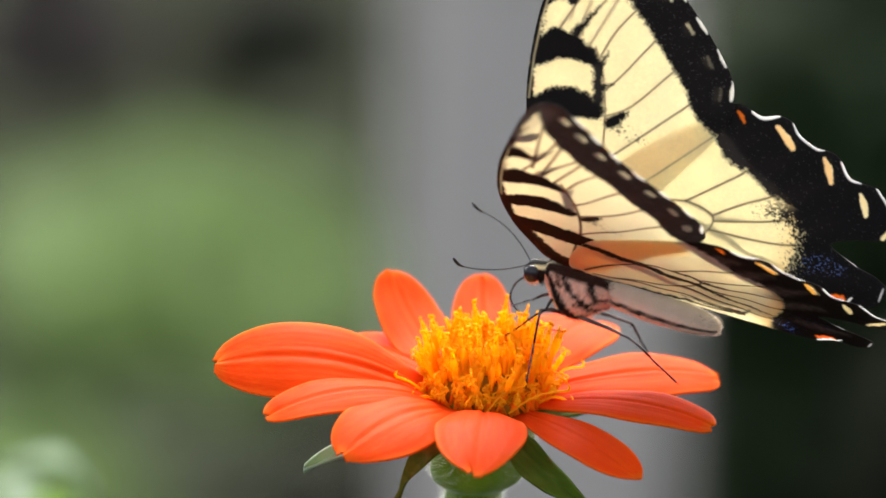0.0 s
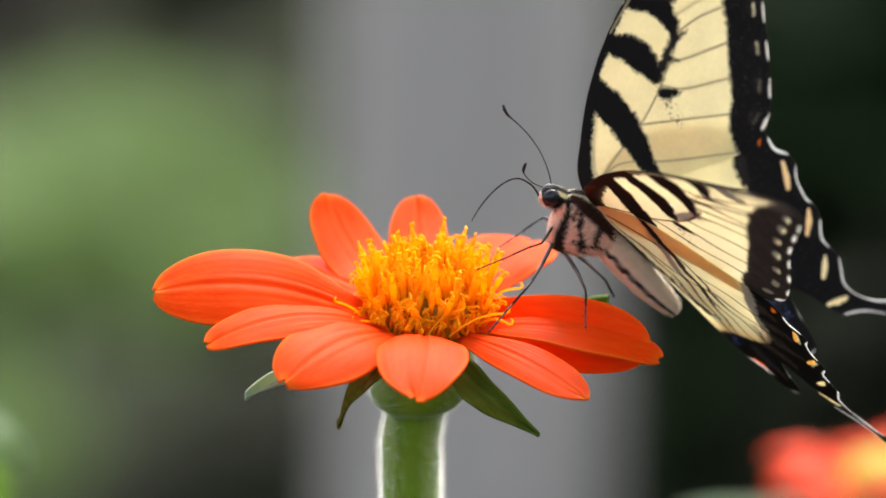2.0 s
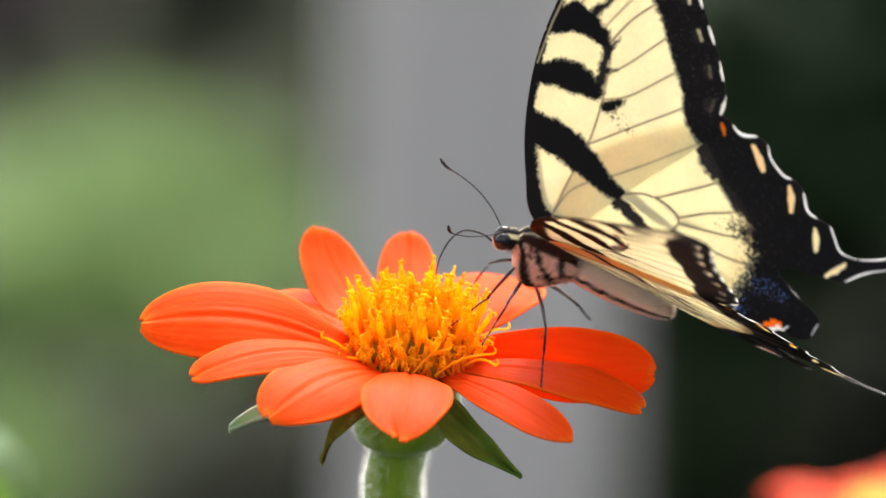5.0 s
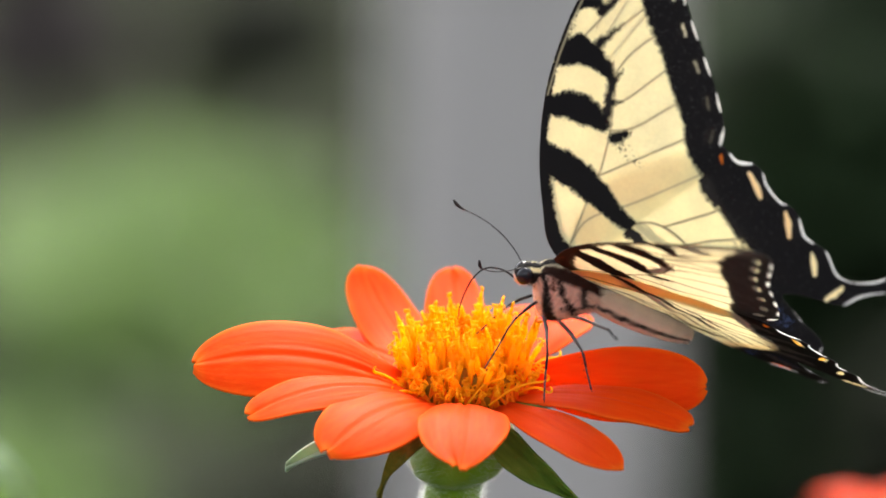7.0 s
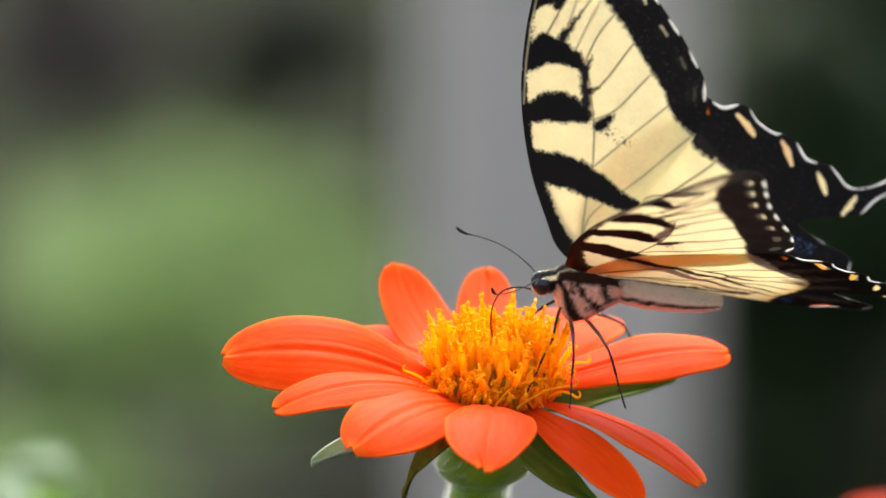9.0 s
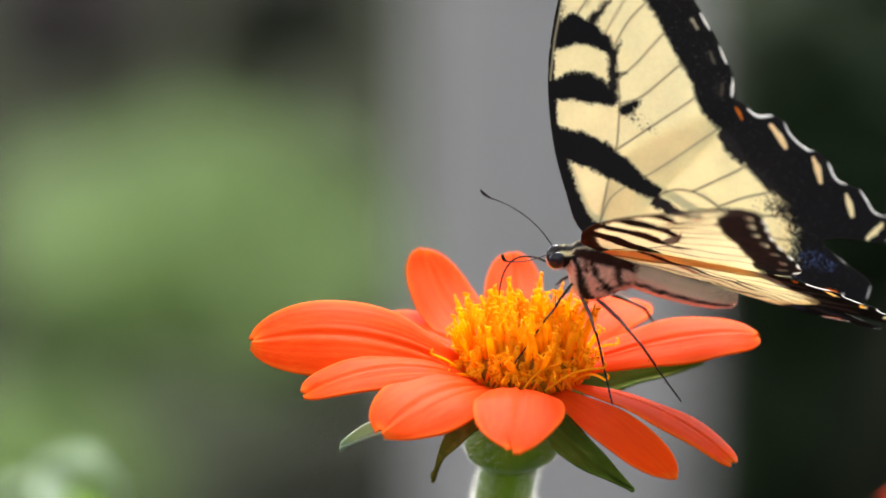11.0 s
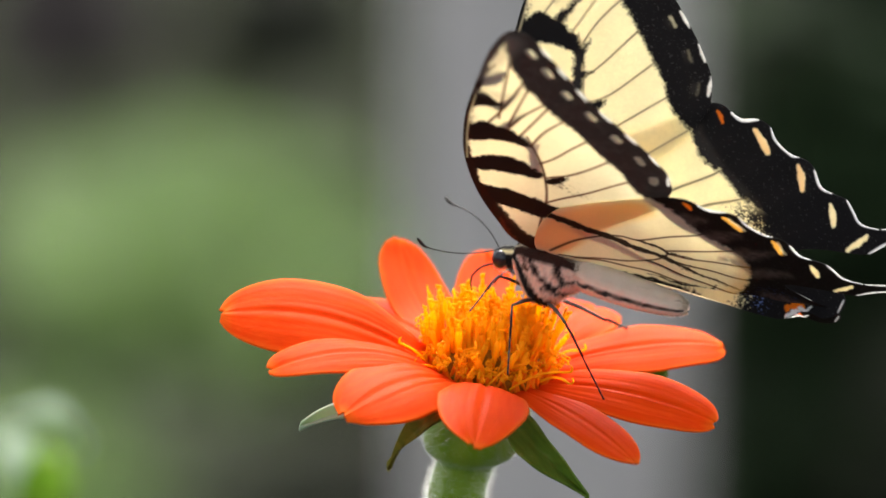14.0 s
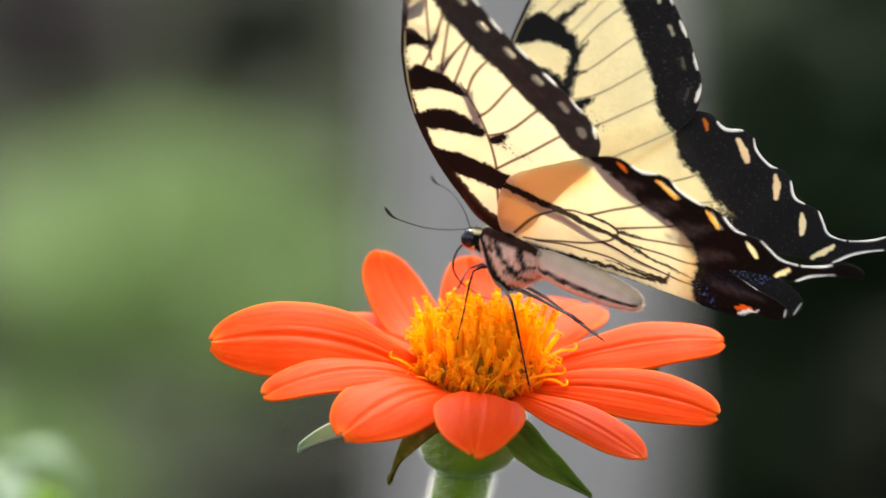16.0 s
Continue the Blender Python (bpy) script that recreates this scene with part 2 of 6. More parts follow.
# ---- the setting ----
def ground():
    bm = bmesh.new()
    n = 90
    xs = [math.copysign(abs(u) ** 3 * 400, u) for u in np.linspace(-1, 1, n)]
    grid = [[bm.verts.new((x, y + 5, 0.012 * noise.noise((x * 9, y * 9, 0)) if abs(x) < 6 and abs(y) < 8 else 0.0)) for x in xs] for y in xs]
    for i in range(n - 1):
        for j in range(n - 1):
            bm.faces.new((grid[i][j], grid[i][j + 1], grid[i + 1][j + 1], grid[i + 1][j]))
    me = bpy.data.meshes.new("ground")
    bm.to_mesh(me)
    bm.free()
    me.materials.append(SOIL)
    return tagged(new("ground", me), "dark mulched garden soil, out of focus", "ground", kind="structure")


def leaf_mass(name, centre, size, count, leaf, material, label, category, seed, top=0.6):
    """A low plant: many small folded leaves on an uneven mound."""
    rnd = random.Random(seed)
    verts, faces = [], []
    cx, cy, cz = centre
    for _ in range(count):
        while True:
            p = Vector((rnd.uniform(-1, 1), rnd.uniform(-1, 1), rnd.uniform(0, 1)))
            r = p.length
            lump = 0.78 + 0.32 * noise.noise((p.x * 2.3 + seed, p.y * 2.3, p.z * 2.3))
            if 0.35 < r < lump:
                break
        c = Vector((cx + p.x * size[0], cy + p.y * size[1], cz + p.z * size[2]))
        L = leaf * rnd.uniform(0.6, 1.3)
        m = Euler((rnd.uniform(-0.7, 0.7), rnd.uniform(-0.7, 0.5), rnd.uniform(0, 6.28))).to_matrix()
        w = L * 0.28
        n = len(verts)
        for x, y, z in ((0, 0, 0), (L * 0.4, w, w * 0.35), (L, 0, -L * 0.12), (L * 0.4, -w, w * 0.35), (L * 0.45, 0, 0)):
            verts.append(c + m @ Vector((x, y, z)))
        faces += [(n, n + 4, n + 1), (n + 4, n + 2, n + 1), (n, n + 3, n + 4), (n + 3, n + 2, n + 4)]
    ob = mesh_ob(name, verts, faces, material)
    return tagged(ob, label, category, kind="stuff")


def round_post():
    base = new("timber_post")
    base.location = (0.0475, 2.75, 0)
    tagged(base, "weathered grey round timber post standing in the bed", "post")
    verts, faces = [], []
    sides, rings = 40, 60
    for i in range(rings + 1):
        z = -0.1 + 1.6 * i / rings
        for k in range(sides):
            a = 2 * math.pi * k / sides
            r = 0.0688 * (1 + 0.012 * noise.noise((math.cos(a) * 3, math.sin(a) * 3, z * 2)) + 0.006 * noise.noise((math.cos(a) * 14, math.sin(a) * 14, z)))
            verts.append((r * math.cos(a), r * math.sin(a), z))
    for i in range(rings):
        for k in range(sides):
            k2 = (k + 1) % sides
            faces.append((i * sides + k, i * sides + k2, (i + 1) * sides + k2, (i + 1) * sides + k))
    faces.append(tuple(rings * sides + k for k in range(sides)))
    mesh_ob("shaft", verts, faces, POST, base)
    cv, cf = tube([(0, 0, 1.5), (0, 0, 1.515), (0, 0, 1.54)], [0.077, 0.077, 0.04], 40)
    mesh_ob("cap", cv, cf, POST, base)


ground()
round_post()
leaf_mass("ground_cover", (-0.27, 4.95, 0.0), (0.32, 1.9, 0.03), 16000, 0.03, LEAF_MID, "dull green leafy ground cover, out of focus", "ground cover", 2)
leaf_mass("low_shrub", (-0.20, 4.42, 0.0), (0.18, 0.45, 0.11), 9000, 0.03, LEAF_LIGHT, "light green low leafy shrub, out of focus", "shrub", 3)
leaf_mass("low_shrub", (-0.30, 3.80, 0.0), (0.13, 0.32, 0.054), 4500, 0.03, LEAF_LIGHT, "light green low leafy shrub above ground cover", "shrub", 4)
leaf_mass("low_shrub", (-0.13, 6.1, 0.0), (0.10, 0.25, 0.07), 2500, 0.03, LEAF_LIGHT, "small light green shrub behind a dark one", "shrub", 5)
# the dark plants carry shade in their leaf colour; nothing above casts it
leaf_mass("dark_shrub", (-0.135, 5.30, 0.0), (0.075, 0.16, 0.13), 5000, 0.025, LEAF_PAINTED_SHADE, "small green shrub in the bed, shade put into its leaf colour", "shrub", 7)
leaf_mass("dark_shrub", (-0.085, 3.66, 0.0), (0.10, 0.15, 0.08), 6000, 0.025, LEAF_PAINTED_SHADE, "small green plant before the light shrub, shade put into its leaf colour", "shrub", 6)
leaf_mass("dark_shrub", (-0.10, 3.30, 0.0), (0.17, 0.16, 0.045), 7000, 0.025, LEAF_PAINTED_SHADE, "low green plants along the bed, shade put into their leaf colour", "shrub", 10)
leaf_mass("dark_shrub", (-0.052, 2.60, 0.0), (0.062, 0.05, 0.245), 5000, 0.025, LEAF_PAINTED_SHADE, "small green plant beside the post, shade put into its leaf colour", "shrub", 12)
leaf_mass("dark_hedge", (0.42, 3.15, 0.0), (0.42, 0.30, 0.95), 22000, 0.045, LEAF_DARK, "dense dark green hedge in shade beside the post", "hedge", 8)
# near-black leaf colour stands for the shade low in front of the hedge
leaf_mass("dark_shrub", (0.37, 2.72, 0.0), (0.25, 0.12, 0.53), 12000, 0.03, LEAF_PAINTED_SHADE, "plants at the foot of the hedge, shade put into their leaf colour", "shrub", 14)
leaf_mass("leaf_litter", (-0.31, 5.35, 0.0), (0.080, 0.30, 0.11), 5000, 0.035, LEAF_BROWN, "dull grey-brown leaf litter on dark mulch", "leaf litter", 9)


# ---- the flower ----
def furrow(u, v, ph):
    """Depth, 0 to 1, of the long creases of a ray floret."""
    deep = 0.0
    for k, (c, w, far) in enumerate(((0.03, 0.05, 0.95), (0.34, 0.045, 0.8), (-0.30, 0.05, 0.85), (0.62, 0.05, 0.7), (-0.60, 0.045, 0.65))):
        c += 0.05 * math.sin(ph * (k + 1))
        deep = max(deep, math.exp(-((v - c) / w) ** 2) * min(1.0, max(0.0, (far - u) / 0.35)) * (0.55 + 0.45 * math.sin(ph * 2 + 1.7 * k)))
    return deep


def mark_petal(ob, seed, n, m):
    """Store where the creases and the thin rim of a ray floret lie."""
    ph = random.Random(seed).uniform(0, 6)
    cols = []
    for i in range(n + 1):
        u = 1 - (1 - i / n) ** 1.5
        for j in range(-m, m + 1):
            v = j / m
            # rim weight for the edge glow held in the petal colour
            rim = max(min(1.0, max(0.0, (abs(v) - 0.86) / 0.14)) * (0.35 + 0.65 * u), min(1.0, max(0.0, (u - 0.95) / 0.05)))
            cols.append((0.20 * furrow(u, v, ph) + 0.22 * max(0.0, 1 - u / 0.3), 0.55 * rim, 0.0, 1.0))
    at = ob.data.color_attributes.new("petal_mark", "FLOAT_COLOR", "POINT")
    at.data.foreach_set("color", np.array(cols, np.float32).ravel())
    return ob


def petal_mesh(L, W, arch, seed, n=26, m=12, point=0.0):
    """A ray floret along +X: narrow foot, broad rounded blade, two tip notches, shallow grooves."""
    rnd = random.Random(seed)
    ph = rnd.uniform(0, 6)
    verts, faces = [], []
    for i in range(n + 1):
        u = 1 - (1 - i / n) ** 1.5
        body = 0.28 + 0.72 * math.sin(min(u / 0.62, 1.0) * math.pi / 2) ** 1.2
        end = max(0.16, max(0.0, 1 - max(0.0, (u - 0.50) / 0.50) ** 2.8) ** (0.45 + point))
        w = W / 2 * body * end
        for j in range(-m, m + 1):
            v = j / m
            edge = 1 + 0.03 * math.sin(7 * u + ph + (3 if v > 0 else 0))
            y = w * v * edge
            notch = (0.020 + 0.010 * math.sin(ph)) * L * math.exp(-((v - 0.38 * math.sin(ph * 3 + 1)) / 0.20) ** 2) * u ** 9 + 0.012 * L * math.exp(-((v + 0.5) / 0.2) ** 2) * u ** 9
            x = L * u - notch
            z = arch * 4 * u * (1 - u) * (0.75 + 0.25 * u) - 0.06 * W * (v * v) * (0.3 + 0.7 * math.sin(math.pi * min(u, 0.95))) - 0.034 * W * math.exp(-(v / 0.10) ** 2) * (1 - 0.6 * u)
            z += 0.005 * W * (math.cos(3 * math.pi * v) - 1) * (1 - 0.6 * u) + 0.012 * W * math.sin(5 * u * math.pi + ph) * v
            z -= 0.007 * W * furrow(u, v, ph)
            z += 0.0012 * W * math.cos(11 * math.pi * v + ph) * (1 - u * 0.5) + 0.02 * W * math.sin(2.2 * v + ph + 3 * u) * u
            verts.append((x, y, z))
    k = 2 * m + 1
    for i in range(n):
        for j in range(k - 1):
            faces.append((i * k + j, (i + 1) * k + j, (i + 1) * k + j + 1, i * k + j + 1))
    return verts, faces


def thicken(ob, depth):
    s = ob.modifiers.new("thickness", "SOLIDIFY")
    s.thickness = depth
    s.offset = -1
    return ob


def mm_pose(p):
    return pose(p[0] / 1000, p[1] / 1000, p[2] / 1000, p[3], p[4], p[5])


# name, foot in mm and turn, length, width, arch in mm
PETALS = [
    ("l1", (-6.39, -1.20, -0.50, -33.3, -13.9, -167.1), 35.51, 14.8, 5.9),
    ("l2", (-5.26, -3.82, -0.50, -13.9, -8.0, -149.6), 31.83, 8.5, 4.4),
    ("l3", (-3.82, -5.26, -0.50, -14.7, -3.2, -126.3), 29.32, 14.1, 3.8),
    ("fr", (-0.31, -6.49, -0.50, -3.3, -2.7, -93.7), 29.43, 13.6, 4.0),
    ("r3", (3.69, -5.35, -0.50, 12.0, 2.0, -55.4), 30.49, 7.9, 1.8),
    ("r2", (5.65, -3.21, -0.50, 10.0, -3.4, -29.5), 31.03, 10.0, 3.0),
    ("r1", (6.08, 2.30, -0.50, 14.0, 3.2, 20.7), 30.48, 11.3, 2.5),
    ("b1", (3.73, 5.33, -0.50, 4.6, -4.7, 60.2), 26.23, 14.5, 2.7),
    ("b2", (-0.14, 6.50, -0.50, 2.2, -16.6, 91.5), 27.40, 9.2, -1.2),
    ("b3", (-2.77, 5.88, -0.50, 5.0, -20.1, 115.8), 28.07, 11.1, -2.6),
    ("b4", (-3.92, 5.18, -0.50, -6.3, -1.5, 135.5), 26.48, 10.9, 1.9),
]

# foot in mm and turn, length, width, arch in mm, droop, twist
BRACTS = [
    ((-6.06, -3.09, -4.20, -60.0, 6.2, -153.0), 24.5, 5.2, 4.0, 0.25, 0.5),
    ((-4.36, -5.22, -4.20, -35.0, 12.0, -126.0), 15.5, 6.0, 2.5, 1.35, 0.6),
    ((3.57, -5.78, -4.20, 62.0, 22.0, -54.0), 20.5, 7.0, 1.6, 0.35, -0.3),
    ((5.85, 3.47, -4.20, 30.0, 1.3, 30.6), 24.65, 6.2, -1.0, 0.0, 0.0),
    ((1.33, 6.67, -4.20, 0.0, 19.7, 78.7), 12.11, 6.0, 1.0, 0.0, 0.0),
    ((-5.74, 3.65, -4.20, -20.0, 19.7, 147.5), 16.12, 6.0, 1.0, 0.0, 0.0),
]

flower = new("flower")
flower.location = (0.0, 0.0, 0.0)
tagged(flower, "orange daisy-like flower with golden centre on thick green stem", "flower")


def stem_shift(z):
    """The stalk leaves the cup a little off its middle."""
    return -0.8 - 2.0 * min(1.0, max(0.0, (-z - 8.0) / 10.0))


def head_mesh():
    """Cup under the blossom and the swollen top of the stalk."""
    prof = [(0.0, 0.0005), (5.0, 0.0), (7.2, -0.8), (7.4, -2.6), (7.6, -5.2), (7.7, -8.0), (7.4, -10.2), (6.6, -11.8), (5.2, -12.9), (4.4, -13.5), (4.2, -14.2),
            (4.2, -18.0), (4.2, -24.0), (4.1, -36.0), (4.1, -60.0)]
    verts, faces, sides = [], [], 48
    for r, z in prof:
        for k in range(sides):
            a = 2 * math.pi * k / sides
            q = r * (1 + 0.012 * math.cos(9 * a) + 0.01 * noise.noise((math.cos(a) * 2, math.sin(a) * 2, z * 0.3)))
            verts.append(((q * math.cos(a) + stem_shift(z)) / 1000, q * math.sin(a) / 1000, (z - 1.2) / 1000))
    for i in range(len(prof) - 1):
        for k in range(sides):
            k2 = (k + 1) % sides
            faces.append((i * sides + k, (i + 1) * sides + k, (i + 1) * sides + k2, i * sides + k2))
    return verts, faces


hv, hf = head_mesh()
flower_head = mesh_ob("flower_head", hv, hf, STEM, flower, "pale green cup and swollen stalk top with fine hairs")
lv, lf = tube([(0, 0, 0.0), (0.004, 0, 0.3), (-0.003, 0, 0.62), (-0.001, -0.004, 0.915)], [0.006, 0.0052, 0.0045, 0.0038], 14)
mesh_ob("stem", lv, lf, STEM, flower, "green stalk")


def plant_hairs():
    rnd = random.Random(4)
    verts, faces = [], []
    for _ in range(26000):
        z = -rnd.uniform(3.0, 46.0)
        r = float(np.interp(-z, (3, 6, 9.2, 11.6, 13.5, 14.6, 19, 25, 37, 60), (7.3, 7.5, 7.6, 7.2, 5.6, 4.2, 4.2, 4.2, 4.1, 4.1)))
        a = rnd.uniform(0, 2 * math.pi)
        L = rnd.uniform(0.7, 1.5)
        p = Vector((r * math.cos(a) + stem_shift(z + 1.2), r * math.sin(a), z))
        d = Vector((math.cos(a + rnd.gauss(0, 0.12)), math.sin(a + rnd.gauss(0, 0.12)), rnd.gauss(0.0, 0.15))) * L
        s = Vector((0, 0, 0.009))
        n = len(verts)
        verts += [(p - s) / 1000, (p + s) / 1000, (p + d) / 1000]
        faces.append((n, n + 1, n + 2))
    ob = mesh_ob("stem_hair", verts, faces, HAIR_WHITE, flower_head, "fine white stalk hairs")
    tagged(ob, kind="stuff")


plant_hairs()
petals = {}
for i, (key, place, length, width, arch) in enumerate(PETALS):
    v, f = petal_mesh(length / 1000, width / 1000, arch / 1000, i, 32, 24, point=0.2 if key == "fr" else 0.1 if key in ("l3", "r3") else 0.0)
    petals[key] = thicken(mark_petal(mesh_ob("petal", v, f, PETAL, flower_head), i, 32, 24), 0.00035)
    petals[key].matrix_basis = mm_pose(place)


def bract_mesh(L, W, arch, seed, droop=0.0, twist=0.0):
    """A pointed bract along +X with a keel; its outer part may droop and turn."""
    verts, faces, n, m = [], [], 24, 6
    for i in range(n + 1):
        u = i / n
        w = W / 2 * (0.55 + 0.6 * u if u < 0.3 else 0.73 * (1 - ((u - 0.3) / 0.7) ** 1.6))
        for j in range(-m, m + 1):
            v = j / m
            z = arch * 4 * u * (1 - u) + 0.22 * W * abs(v) - 0.0006 * math.sin(u * 9 + seed) * v
            y = w * v * (1 + 0.05 * math.sin(u * 17 + seed))
            z -= 0.05 * W * math.exp(-(v / 0.16) ** 2)
            a = twist * u * u
            y, z = y * math.cos(a) - z * math.sin(a), y * math.sin(a) + z * math.cos(a)
            bend = droop * u * u
            verts.append((L * u * (1 - 0.35 * bend), y, z - L * 0.55 * bend * u))
    k = 2 * m + 1
    for i in range(n):
        for j in range(k - 1):
            faces.append((i * k + j, (i + 1) * k + j, (i + 1) * k + j + 1, i * k + j + 1))
    return verts, faces


for i, (place, length, width, arch, droop, twist) in enumerate(BRACTS):
    v, f = bract_mesh(length / 1000, width / 1000, arch / 1000, i, droop, twist)
    b = thicken(mesh_ob("bract", v, f, BUD_GREEN if i == 0 else BRACT_OLIVE if i == 1 else BRACT, flower_head, ("pointed pale grey-green bract", "curled olive-brown bract")[i] if i < 2 else "pointed green bract"), 0.0004)
    b.matrix_basis = mm_pose(place)


def floret_mesh(kind, seed):
    """A tubular disc floret of unit size in mm: a slim tube with a flared five-lobed mouth and anther tip."""
    rnd = random.Random(seed)
    bend = rnd.uniform(-0.8, 0.8)
    bend2 = rnd.uniform(-0.5, 0.5)
    H = {"tall": 9.2, "mid": 6.8, "low": 3.0}[kind]
    pts, rad_ = [], []
    for i in range(9):
        u = i / 8
        pts.append((bend * u * u, bend2 * u * u, H * u))
        rad_.append({"tall": 0.48, "mid": 0.44, "low": 0.34}[kind] * (0.72 + 0.34 * u + (0.18 if i == 7 else 0.0) - (0.25 if i == 8 else 0)))
    v, f = tube(pts, rad_, 7)
    parts = [(v, f)]
    top = Vector(pts[-1])
    for k in range(5):
        a = 2 * math.pi * k / 5 + seed
        d = Vector((math.cos(a), math.sin(a), 0.35))
        s = Vector((-math.sin(a), math.cos(a), 0)) * 0.22
        parts.append(([top - s + d * 0.25, top + s + d * 0.25, top + d * 0.68 + Vector((0, 0, 0.05)), top + d * 0.25 + Vector((0, 0, 0.2))], [(0, 1, 3), (1, 2, 3), (2, 0, 3), (0, 2, 1)]))
    # anther column and two curled style branches
    up = {"tall": 1.5, "mid": 0.8, "low": 0.5}[kind]
    parts.append(tube([top, top + Vector((0.02, 0.02, up * 0.55)), top + Vector((0.04, 0.04, up))], [0.30, 0.28, 0.16], 6))
    for sgn in (-1, 1):
        a = seed * 1.3
        q = Vector((math.cos(a), math.sin(a), 0)) * sgn
        c = top + Vector((0, 0, up * 0.94))
        reach = {"tall": 0.55, "mid": 1.0, "low": 1.1}[kind]
        parts.append(tube([c, c + q * 0.25 * reach + Vector((0, 0, 0.4)), c + q * 0.65 * reach + Vector((0, 0, 0.42)), c + q * 0.85 * reach + Vector((0, 0, 0.1)), c + q * 0.62 * reach + Vector((0, 0, -0.12))], [0.14, 0.16, 0.16, 0.14, 0.07], 6))
    verts, faces = join(parts)
    return [Vector(p) / 1000 for p in verts], faces


def florets():
    rnd = random.Random(12)
    kinds = {}
    # the domed receptacle that carries the florets
    dome = [(9.0, -0.6), (9.1, 0.6), (8.4, 2.0), (7.0, 3.4), (5.0, 4.4), (2.6, 5.0), (0.3, 5.2)]
    v, f = tube([(0, 0, z / 1000) for r, z in dome], [r / 1000 for r, z in dome], 32)
    mesh_ob("receptacle", v, f, DISC_OLIVE, flower_head, "olive dome under the disc florets")
    count = 252
    for kind, mat in (("tall", FLORET), ("mid", FLORET), ("low", FLORET_LOW)):
        kinds[kind] = []
        for s in range(4):
            v, f = floret_mesh(kind, s * 7 + len(kind))
            me = bpy.data.meshes.new("floret")
            me.from_pydata([tuple(p) for p in v], [], f)
            me.materials.append(mat)
            me.materials.append(FLORET_TIP)
            z = [max(me.vertices[i].co.z for i in p.vertices) for p in me.polygons]
            top = max(z)
            me.polygons.foreach_set("material_index", [1 if h > top * (0.72 if kind == "low" else 0.5) else 0 for h in z])
            me.polygons.foreach_set("use_smooth", [True] * len(me.polygons))
            kinds[kind].append(me)
    for i in range(count):
        r = 9.9 * math.sqrt((i + 0.5) / count)
        a = i * 2.39996
        back = math.sin(a)
        # a crown of tall open florets round a lower middle, and a low spent row along the near rim
        kind = "low" if r > 9.1 + 0.7 * min(back, 0) else "mid" if r > 8.2 or (back < -0.3 and r > 7.2) else "tall"
        ob = new("floret", rnd.choice(kinds[kind]))
        ob.parent = flower_head
        lean = 3 + 25 * (r / 9.9) ** 1.6 + rnd.gauss(0, 4)
        zrot = math.degrees(a)
        s = rnd.uniform(0.88, 1.08)
        h = s * (rnd.uniform(0.80, 1.02) + 0.10 * back * r / 9.9 - (0.16 if r < 4.2 else 0.0))
        ob.matrix_basis = pose(r * math.cos(a) / 1000, r * math.sin(a) / 1000, (0.6 - 0.010 * r * r) / 1000) @ pose(0, 0, 0, 0, 0, zrot) @ pose(0, 0, 0, 0, lean, rnd.uniform(0, 360)) @ Matrix.Diagonal((s, s, h, 1))
    # spent florets crowded along the near rim
    for i in range(46):
        a = radians(-172 + 164 * (i + rnd.uniform(-0.3, 0.3)) / 45)
        r = 8.7 if i % 2 else 9.5
        ob = new("floret", rnd.choice(kinds["low"]))
        ob.parent = flower_head
        s = rnd.uniform(0.85, 1.15)
        ob.matrix_basis = pose(r * math.cos(a) / 1000, r * math.sin(a) / 1000, -0.0003) @ pose(0, 0, 0, 0, 0, math.degrees(a)) @ pose(0, 0, 0, 0, 20 + rnd.gauss(0, 7), rnd.uniform(0, 360)) @ Matrix.Diagonal((s, s, s * (1.25 if i % 2 else 0.95), 1))
    # thin shed styles along the rim, hooked at the end
    for x, y, deg, L, rise in ((3.0, -10.4, 4, 8.4, 3.2), (-0.4, -10.6, 10, 5.4, 3.8), (-8.8, -3.4, 195, 4.4, 3.6), (7.4, -6.0, -14, 4.6, 0.4), (9.0, 1.5, 18, 5.0, 2.2), (-7.8, -5.2, 215, 3.6, 1.4)):
        pts = []
        for k in range(12):
            u = k / 11
            pts.append((L * u / 1000, 0.0008 * math.sin(u * 3), (rise * u + 0.7 * math.sin(u * 3.1)) / 1000))
        ex, ey, ez = pts[-1]
        for k in range(1, 6):
            w = k * 0.55
            pts.append((ex + 0.00055 * math.sin(w), ey, ez + 0.00055 * (1 - math.cos(w))))
        v, f = tube(pts, [0.00020] * 14 + [0.00016, 0.00012, 0.00007], 6)
        st = mesh_ob("style", v, f, FLORET_TIP, flower_head)
        st.matrix_basis = pose(x / 1000, y / 1000, 0.0006, 0, 0, deg)


florets()


